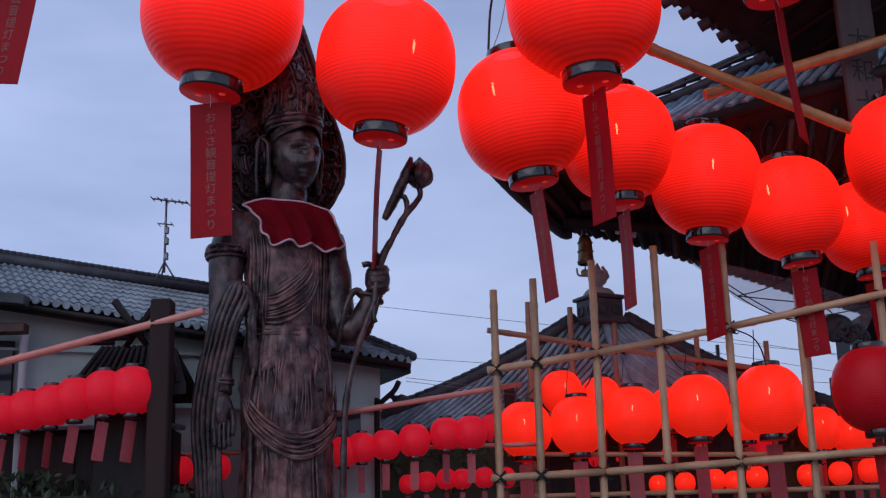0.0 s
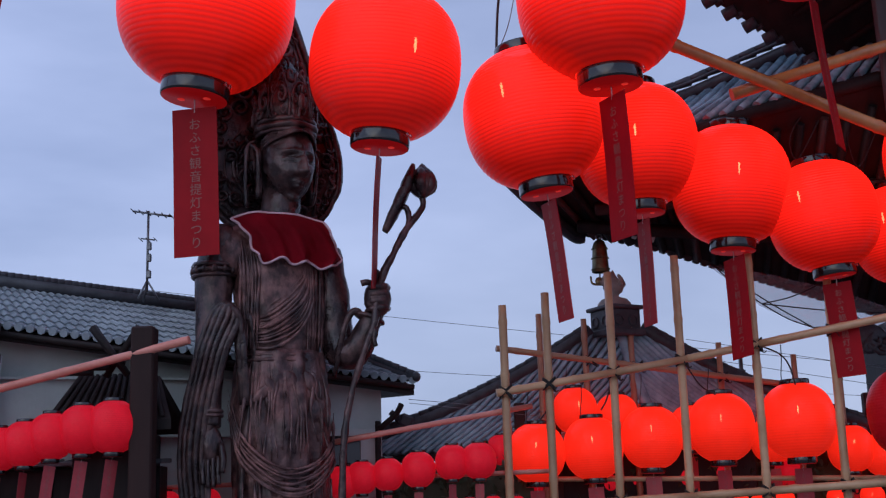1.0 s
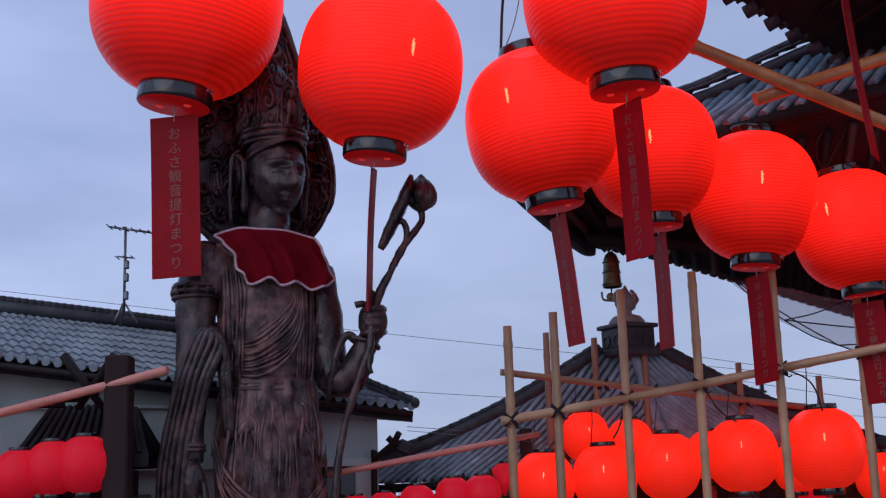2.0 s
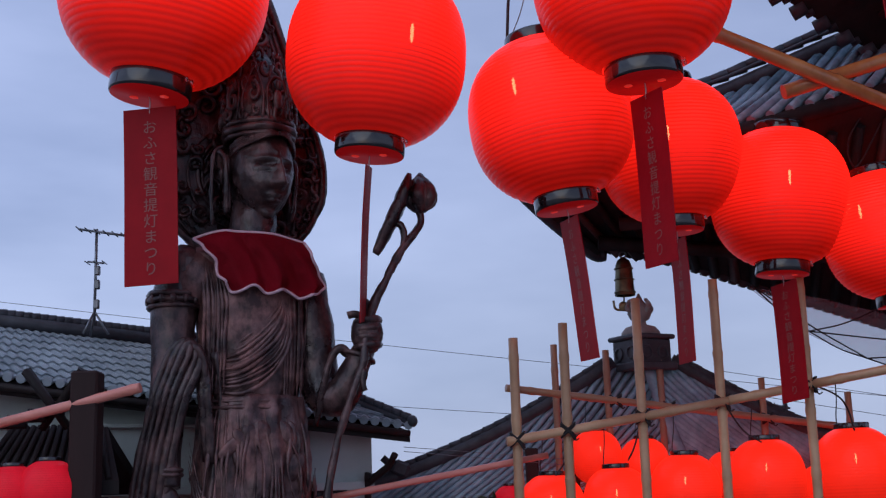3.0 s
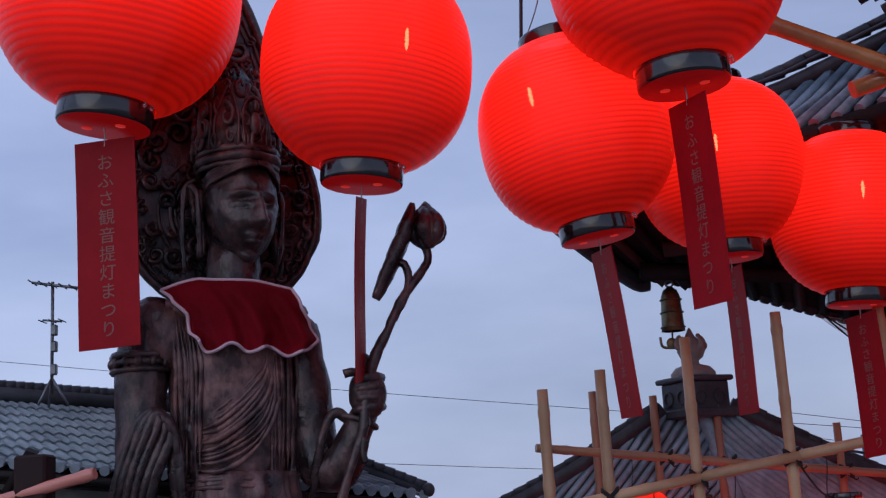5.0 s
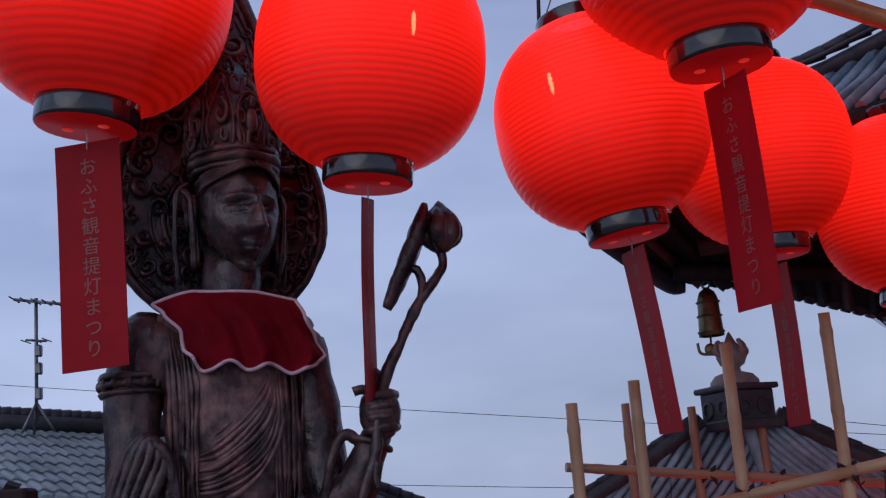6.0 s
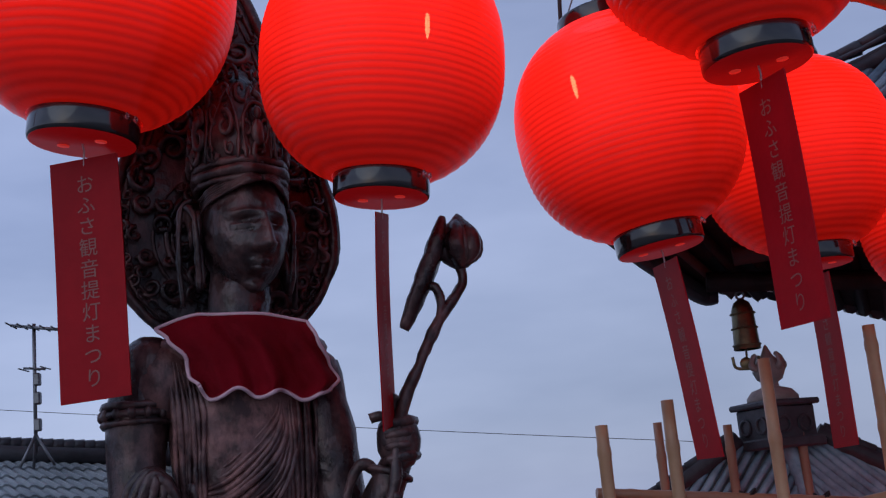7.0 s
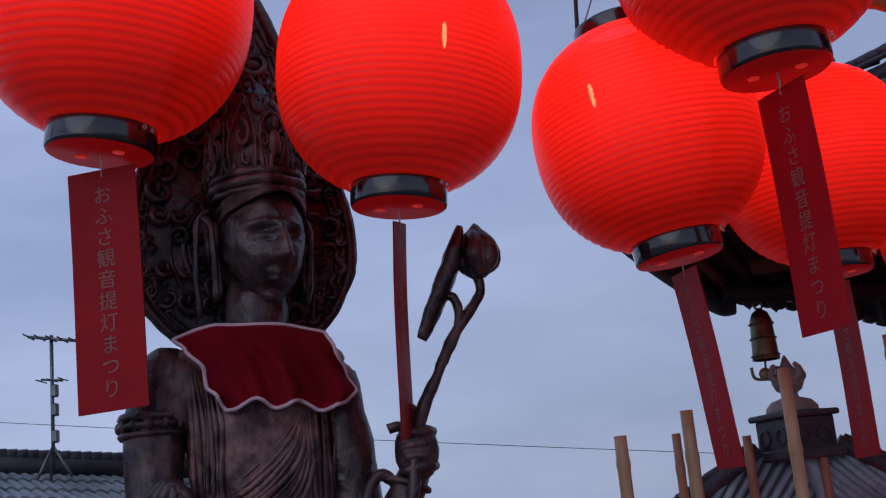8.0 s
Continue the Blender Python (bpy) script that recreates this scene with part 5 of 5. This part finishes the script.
for a in (0, math.pi / 2, math.pi, 1.5 * math.pi):
    d = Vector((math.cos(a + 0.5), math.sin(a + 0.5), 0))
    tube(bm, spline([PC + d * 0.030 + Vector((0, 0, 2.545)), PC + d * 0.046 + Vector((0, 0, 2.556)), PC + d * 0.040 + Vector((0, 0, 2.575)), PC + d * 0.030 + Vector((0, 0, 2.582))], 4), [0.008] * 6 + [0.006] * 6 + [0.002], 6)
part("finial", bm, PALE_STONE, PAV, "pale stone jewel finial")
for x, y in ((0.05, 4.62), (0.63, 4.64), (1.1, 4.62), (0.5, 4.78)):
    part("column", tube(bmesh.new(), [(x, y, foot(0.80)), (x, y, 2.0)], 0.03, 12), DARK_WOOD, PAV)
part("wall", box(bmesh.new(), (0.58, 4.62, 0.5 * (1.96 + foot(0.80))), (0.9, 0.2, 1.96 - foot(0.80)), bevel=0.004), DARK_WOOD, PAV)
eye_scaled(PAV, 0.80)
PAV.location.x += 0.010


# ---- temple hall with deep eaves ----
HALL = thing("temple_hall", (1.4, 4.1, 0), "dark wooden temple hall with deep tiled eaves", "temple hall")
NL, FL, F1, FR_ = Vector((0.165, 3.62, 2.668)), Vector((0.385, 3.86, 2.560)), Vector((0.62, 3.91, 2.515)), Vector((1.75, 4.02, 2.165))
N1, N2, N3 = Vector((0.723, 3.50, 2.742)), Vector((1.164, 3.42, 2.835)), Vector((1.9, 3.33, 2.99))
R1, R2, R3 = Vector((0.735, 3.78, 2.912)), Vector((1.06, 3.76, 3.045)), Vector((1.9, 3.72, 3.35))
NEAR_E = [NL, NL.lerp(N1, 0.5) + Vector((0, 0, -0.022)), N1, N2, N3]
FAR_E = [FL, F1, F1.lerp(FR_, 0.5) + Vector((0, 0, -0.004)), FR_]


def along(line, t):
    lens = [(b - a).length for a, b in zip(line, line[1:])]
    s = t * sum(lens)
    for (a, b), ln in zip(zip(line, line[1:]), lens):
        if s <= ln:
            return a.lerp(b, s / ln)
        s -= ln
    return line[-1].copy()


bm = bmesh.new()
cols = 24
for i in range(cols):
    q = [along(NEAR_E, i / cols), along(NEAR_E, (i + 1) / cols), along(FAR_E, (i + 1) / cols), along(FAR_E, i / cols)]
    vs = [bm.verts.new(p) for p in q] + [bm.verts.new(p + Vector((0, 0, 0.03))) for p in q]
    for f in ((0, 1, 2, 3), (7, 6, 5, 4), (0, 4, 5, 1), (1, 5, 6, 2), (2, 6, 7, 3), (3, 7, 4, 0)):
        bm.faces.new([vs[k] for k in f])
bmesh.ops.remove_doubles(bm, verts=bm.verts, dist=1e-4)
part("soffit", bm, DARK_WOOD, HALL, "dark boarded underside of the eave")
for i in range(26):
    t = (i + 0.5) / 26
    a, b = along(NEAR_E, t), along(FAR_E, t)
    bm = tube(bmesh.new(), [a.lerp(b, 0.06) - Vector((0, 0, 0.012)), a.lerp(b, 0.94) - Vector((0, 0, 0.012))], 0.013, 4)
    part("rafter", bm, RED_WOOD if i % 3 == 1 else DARK_WOOD, HALL)
bm = bmesh.new()
tube(bm, [along(NEAR_E, i / 24) + Vector((0, -0.004, 0.020)) for i in range(25)], 0.022, 6)
part("fascia", bm, DARK_WOOD, HALL, "dark board along the eave")
# beams and bracket arms under the eave
for t0, t1, s in ((0.06, 0.9, 0.62), (0.12, 0.95, 0.36)):
    bm = tube(bmesh.new(), [along(NEAR_E, t0).lerp(along(FAR_E, t0), s) - Vector((0, 0, 0.038)), along(NEAR_E, t1).lerp(along(FAR_E, t1), s) - Vector((0, 0, 0.05))], 0.020, 4)
    part("beam", bm, RED_WOOD if s < 0.5 else DARK_WOOD, HALL)
for t in (0.42, 0.55, 0.68, 0.8):
    p = along(NEAR_E, t).lerp(along(FAR_E, t), 0.5) - Vector((0, 0, 0.07))
    bm = bmesh.new()
    tube(bm, spline([p + Vector((-0.06, -0.02, 0.02)), p + Vector((-0.02, 0, -0.01)), p + Vector((0.04, 0.02, 0.0)), p + Vector((0.08, 0.03, 0.03))], 4), 0.014, 6)
    box(bm, p + Vector((0.0, 0, 0.02)), (0.05, 0.05, 0.03), bevel=0.003)
    part("bracket", bm, DARK_WOOD, HALL, "carved wooden bracket")
for t, s in ((0.135, 0.70), (0.165, 0.72), (0.20, 0.74), (0.60, 0.35), (0.80, 0.40)):
    p = along(NEAR_E, t).lerp(along(FAR_E, t), s) - Vector((0, 0, 0.034))
    part("rafter_end", box(bmesh.new(), p, (0.014, 0.012, 0.018), Matrix.Rotation(0.3, 4, "Y"), 0.002), WHITE_PAINT, HALL, "white painted rafter end")
# tile ends along the far eave
for i in range(52):
    p = along(FAR_E, 0.02 + 0.98 * i / 52)
    part("eave_tile", tube(bmesh.new(), [p + Vector((0, 0.015, 0.010)), p + Vector((0, -0.015, 0.004))], 0.014, 8), TILE_DARK, HALL)
# upturned corner board
bm = bmesh.new()
tube(bm, spline([NL + Vector((-0.012, -0.01, 0.024)), NL.lerp(FL, 0.4) - Vector((0, 0, 0.004)), FL + Vector((0.0, 0, -0.012)), FL + Vector((0.04, 0.01, -0.018))], 6), 0.018, 6)
tube(bm, [NL + Vector((0.01, 0, 0.0)), NL.lerp(N1, 0.42) + Vector((0, 0, -0.03))], 0.015, 4)
part("corner_board", bm, TILE_DARK, HALL)
# tiles of the slope above the near eave
HIP = [NL + Vector((0, 0, 0.03)), R1, R2, R3]
bm = bmesh.new()
for i in range(cols):
    q = [along(NEAR_E, i / cols), along(NEAR_E, (i + 1) / cols), along(HIP, (i + 1) / cols), along(HIP, i / cols)]
    bm.faces.new([bm.verts.new(p + Vector((0, 0, 0.032))) for p in q])
part("roof_bed", bm, TILE_DARK, HALL)
for i in range(34):
    t = 0.04 + 0.9 * i / 34
    a, b = along(NEAR_E, t) + Vector((0, -0.012, 0.040)), along(HIP, min(1, t + 0.17)) + Vector((0, 0, 0.03))
    part("cover_tile", tube(bmesh.new(), [a, a.lerp(b, 0.5) - Vector((0, 0, 0.012)), b], 0.0125, 8), TILE, HALL)
bm = bmesh.new()
ridge_pts = [along(HIP, i / 20) + Vector((0, 0, 0.035)) for i in range(21)]
tube(bm, ridge_pts, 0.040, 8, flat=0.6)
for i in range(34):
    p, q = along(HIP, i / 34), along(HIP, (i + 0.97) / 34)
    tube(bm, [p + Vector((0, 0, 0.085)), q + Vector((0, 0, 0.082))], [0.013, 0.017], 8)
for h in (0.05, 0.07):
    tube(bm, [p + Vector((0, -0.025, h - 0.035)) for p in ridge_pts], 0.006, 5)
part("hip_ridge", bm, TILE_DARK, HALL, "thick dark ridge of stacked tiles")

# upper eave
U = [Vector((0.42, 3.40, 3.41)), Vector((0.671, 3.50, 3.232)), Vector((1.035, 3.62, 3.045)), Vector((1.30, 3.70, 2.93))]
V = [Vector((0.85, 3.00, 3.62)), Vector((1.15, 3.05, 3.50)), Vector((1.5, 3.1, 3.40)), Vector((2.0, 3.2, 3.25))]
bm = bmesh.new()
for i in range(16):
    q = [along(U, i / 16), along(U, (i + 1) / 16), along(V, (i + 1) / 16), along(V, i / 16)]
    vs = [bm.verts.new(p) for p in q] + [bm.verts.new(p + Vector((0, 0, 0.04))) for p in q]
    for f in ((0, 1, 2, 3), (7, 6, 5, 4), (0, 4, 5, 1), (1, 5, 6, 2), (2, 6, 7, 3), (3, 7, 4, 0)):
        bm.faces.new([vs[k] for k in f])
bmesh.ops.remove_doubles(bm, verts=bm.verts, dist=1e-4)
part("soffit", bm, DARK_WOOD, HALL, "dark boarded underside of the upper eave")
for i in range(14):
    p = along(U, 0.03 + i / 14.5)
    d = Vector((-0.02, 0.012, -0.008))
    bm = bmesh.new()
    tube(bm, [p - d * 0.6, p + d], 0.019, 10)
    tube(bm, [p + Vector((0.022, 0.012, -0.006)) - d * 0.6, p + Vector((0.022, 0.012, -0.006)) + d * 0.35], 0.013, 8)
    part("eave_tile", bm, TILE_DARK, HALL)
for i in range(12):
    t = (i + 0.5) / 12
    part("rafter", tube(bmesh.new(), [along(U, t).lerp(along(V, t), 0.12) - Vector((0, 0, 0.012)), along(U, t).lerp(along(V, t), 0.95) - Vector((0, 0, 0.012))], 0.012, 4), DARK_WOOD, HALL)
# hall body behind
part("wall", box(bmesh.new(), (1.75, 4.30, 0.5 * (2.30 + foot(0.957))), (0.62, 0.3, 2.30 - foot(0.957)), bevel=0.004), DARK_WOOD, HALL, "dark wooden wall")
part("gable_wall", box(bmesh.new(), (1.70, 3.80, 2.97), (0.92, 0.05, 0.72), bevel=0.004), DARK_WOOD, HALL, "dark wooden wall under the upper eave")
part("column", tube(bmesh.new(), [(1.52, 4.0, foot(0.957)), (1.52, 4.0, 2.5)], 0.05, 14), DARK_WOOD, HALL)
eye_scaled(HALL, 0.957)

# hanging signboard
SG = thing("signboard", (1.18, 3.22, 2.55), "weathered vertical wooden signboard with black characters", "signboard")
SGM = Matrix.Translation((1.205, 3.24, 2.86)) @ Matrix.Rotation(radians(-1), 4, "Y") @ Matrix.Rotation(radians(14), 4, "Z")
bm = bmesh.new()
box(bm, (0, 0, 0), (0.115, 0.018, 0.62), bevel=0.003)
bm.transform(SGM)
part("board", bm, SIGN_WOOD, SG)
bm = lettering("大和十", 0.078, 0.095)
bm.transform(SGM @ Matrix.Translation((0, -0.0105, 0.115)))
part("writing", bm, SIGN_INK, SG, "black brushed characters")
bm = bmesh.new()
for k in range(3):
    box(bm, (0, -0.0105, -0.20 - 0.028 * k), (0.05 - 0.006 * k, 0.002, 0.012))
bm.transform(SGM)
part("writing", bm, SIGN_INK, SG, "illegible dark strokes")

# wind bell at the corner of the eave
BELL = thing("wind_bell", (0.432, 3.62, 2.375), "aged bronze wind bell hanging from the eave corner", "bell")
B0 = Vector((0.438, 3.63, 2.378))
bm = bmesh.new()
lathe(bm, [(0.022, 0.0), (0.0255, 0.0), (0.0245, 0.012), (0.0225, 0.045), (0.0205, 0.075), (0.015, 0.089), (0.006, 0.096), (0, 0.097)], 20, at=B0)
part("bell_body", bm, BRASS, BELL)
for z in (0.008, 0.04, 0.068):
    r = 0.0262 - z * 0.05
    part("band", tube(bmesh.new(), [B0 + Vector((math.cos(a) * r, math.sin(a) * r, z)) for a in [2 * math.pi * i / 20 for i in range(20)]], 0.0018, 5, closed=True), BRASS, BELL)
bm = bmesh.new()
tube(bm, [B0 + Vector((0, math.cos(a) * 0.0, 0)) + Vector((math.cos(a) * 0.008, 0, 0.104 + math.sin(a) * 0.008)) for a in [2 * math.pi * i / 12 for i in range(12)]], 0.0025, 5, closed=True)
tube(bm, [B0 + Vector((0, 0, 0.11)), B0 + Vector((0.004, 0, 0.20))], 0.0025, 5)
part("ring", bm, METAL, BELL)
bm = bmesh.new()
tube(bm, [B0 + Vector((0, 0, 0.06)), B0 + Vector((-0.004, 0, -0.02))], 0.0022, 5)
tube(bm, spline([B0 + Vector((-0.030, 0, -0.012)), B0 + Vector((-0.026, 0, -0.032)), B0 + Vector((-0.006, 0, -0.036)), B0 + Vector((0.012, 0, -0.034)), B0 + Vector((0.018, 0, -0.014))], 5), 0.006, 6, flat=0.5)
blob(bm, B0 + Vector((-0.006, 0, -0.026)), (0.012, 0.004, 0.012))
part("clapper", bm, BRASS, BELL, "crescent clapper plate")

# carved end tile low on the hall
root = thing("carved_bracket", (1.335, 4.10, 2.245), "dark carved wooden bracket end of the hall", "bracket")
bm = bmesh.new()
blob(bm, (1.335, 4.10, 2.245), (0.062, 0.03, 0.050))
part("block", bm, TILE_DARK, root)
for k in range(7):
    a = k * 0.9
    bm = bmesh.new()
    tube(bm, [Vector((1.325 + 0.014 * k, 4.07, 2.21 + 0.012 * (k % 3))) + Vector((math.cos(a + j * 0.7) * 0.024 * (1 - j / 10), 0, math.sin(a + j * 0.7) * 0.024 * (1 - j / 10))) for j in range(9)], 0.009, 6)
    part("scroll", bm, TILE_DARK, root)
eye_scaled(root, 0.90)

# plastic sheet on wires under the eave
PS = thing("plastic_sheet", (1.2, 4.2, 2.25), "translucent grey plastic sheet stretched on black wires", "plastic sheet")
bm = bmesh.new()
cor = [Vector((0.86, 4.16, 2.515)), Vector((1.03, 4.22, 2.385)), Vector((1.20, 4.25, 2.305)), Vector((1.47, 4.25, 2.225)), Vector((1.50, 4.15, 2.33)), Vector((1.2, 4.12, 2.43))]
mid = Vector((1.2, 4.2, 2.37))
for a, b in zip(cor, cor[1:] + cor[:1]):
    bm.faces.new([bm.verts.new(p) for p in (a, b, mid)])
bmesh.ops.remove_doubles(bm, verts=bm.verts, dist=1e-4)
bmesh.ops.subdivide_edges(bm, edges=bm.edges[:], cuts=4, use_grid_fill=True)
for v in bm.verts:
    v.co.y += 0.02 * math.sin(v.co.x * 17) * math.sin(v.co.z * 21)
bmesh.ops.solidify(bm, geom=bm.faces[:], thickness=0.002)
part("sheet", bm, SHEET, PS)
for a, b in ((0, 2), (1, 5), (1, 4), (2, 4), (0, 1), (1, 2), (2, 3), (5, 3)):
    p, q = cor[a] - Vector((0, 0.03, 0)), cor[b] - Vector((0, 0.03, 0))
    part("wire", tube(bmesh.new(), spline([p, p.lerp(q, 0.5) - Vector((0, 0, 0.01)), q], 5), 0.0022, 5), CORD, PS)
eye_scaled(PS, 0.89)

# overhead wires
for a, b, sag in (((-2.4, 3.80, 2.62), (2.4, 3.80, 1.96), 0.02), ((-2.4, 3.80, 2.36), (2.4, 3.80, 1.92), 0.02), ((-0.115, 3.44, 2.015), (1.25, 3.95, 1.93), 0.015), ((-0.115, 3.44, 2.005), (1.25, 3.95, 1.905), 0.015),
                  ((0.7, 3.80, 2.20), (2.4, 3.80, 1.93), 0.015), ((0.7, 3.80, 2.15), (2.4, 3.80, 1.87), 0.015)):
    a, b = Vector(a), Vector(b)
    wire([a, a.lerp(b, 0.5) - Vector((0, 0, sag)), b], 0.0008, "thin grey overhead wire against the sky", METAL, "overhead_wire", "wire")
# small aerial beyond the pavilion
AE2 = bmesh.new()
tube(AE2, [(1.06, 4.7, foot(0.80)), (1.06, 4.7, 2.30)], 0.008, 6)
tube(AE2, [(0.95, 4.7, 2.275), (1.075, 4.7, 2.245)], 0.004, 5)
for k in range(4):
    tube(AE2, [(0.96 + 0.03 * k, 4.67, 2.275 - 0.007 * k), (0.97 + 0.03 * k, 4.73, 2.272 - 0.007 * k)], 0.002, 5)
eye_scaled(solid("roof_aerial", AE2, METAL, "grey television aerial on a pole beyond the pavilion", "aerial"), 0.80)

# dark planting and low roofs behind the lower lanterns
def hedge(x0, x1, y, top, seed, label):
    rng = random.Random(seed)
    bm = bmesh.new()
    n = int((x1 - x0) * 900)
    for _ in range(n):
        x = rng.uniform(x0, x1)
        z = top - abs(rng.gauss(0, 0.10)) + 0.03 * math.sin(x * 9)
        c = Vector((x, y + rng.uniform(-0.05, 0.08), max(z, 1.3)))
        s = rng.uniform(0.010, 0.022)
        m = Euler((rng.uniform(0, 6), rng.uniform(0, 6), rng.uniform(0, 6))).to_matrix()
        q = [c + m @ Vector(p) for p in ((-s, 0, 0), (0, -s * 0.45, s * 0.1), (s, 0, 0), (0, s * 0.45, s * 0.1))]
        bm.faces.new([bm.verts.new(p) for p in q])
    low = foot(0.86)
    box(bm, ((x0 + x1) / 2, y + 0.08, (top - 0.04 + low) / 2), (x1 - x0, 0.12, top - 0.04 - low))
    return eye_scaled(solid("hedge", bm, LEAF, label, "hedge", kind="stuff"), 0.86)


hedge(-0.72, 0.25, 4.14, 1.945, 3, "dark green hedge behind the rows of lanterns")
# added hedge: fills a dark gap where sky would show under the pavilion
hedge(0.2, 1.75, 4.24, 1.975, 4, "added dark green hedge filling a dark gap behind the bamboo frame")
hedge(-1.63, -0.75, 3.55, 1.757, 6, "dark green shrubs in front of the low shed")
# made-up shed: its dark wall stands in for shadow below the house
LR = thing("shed", (-1.28, 3.95, 0), "added low dark shed in place of shadow, with a pale metal roof edge", "shed")
part("wall", box(bmesh.new(), (-1.38, 3.90, 0.5 * (1.93 + foot(0.81))), (1.04, 0.1, 1.93 - foot(0.81)), bevel=0.003), DARK_WOOD, LR)
part("roof", box(bmesh.new(), (-1.38, 3.89, 1.945), (1.06, 0.14, 0.014), Matrix.Rotation(radians(3), 4, "X"), 0.003), METAL, LR)
for i in range(22):
    x = -1.88 + 0.047 * i
    part("batten", tube(bmesh.new(), [(x, 3.822, 1.945), (x, 3.95, 1.957)], 0.006, 6), METAL, LR)
for x, w, h in ((-1.52, 0.16, 0.12), (-1.22, 0.10, 0.16), (-0.98, 0.14, 0.10)):
    part("panel", box(bmesh.new(), (x, 3.847, 1.84), (w, 0.01, h), bevel=0.002), POST_WOOD, LR)
eye_scaled(LR, 0.81)
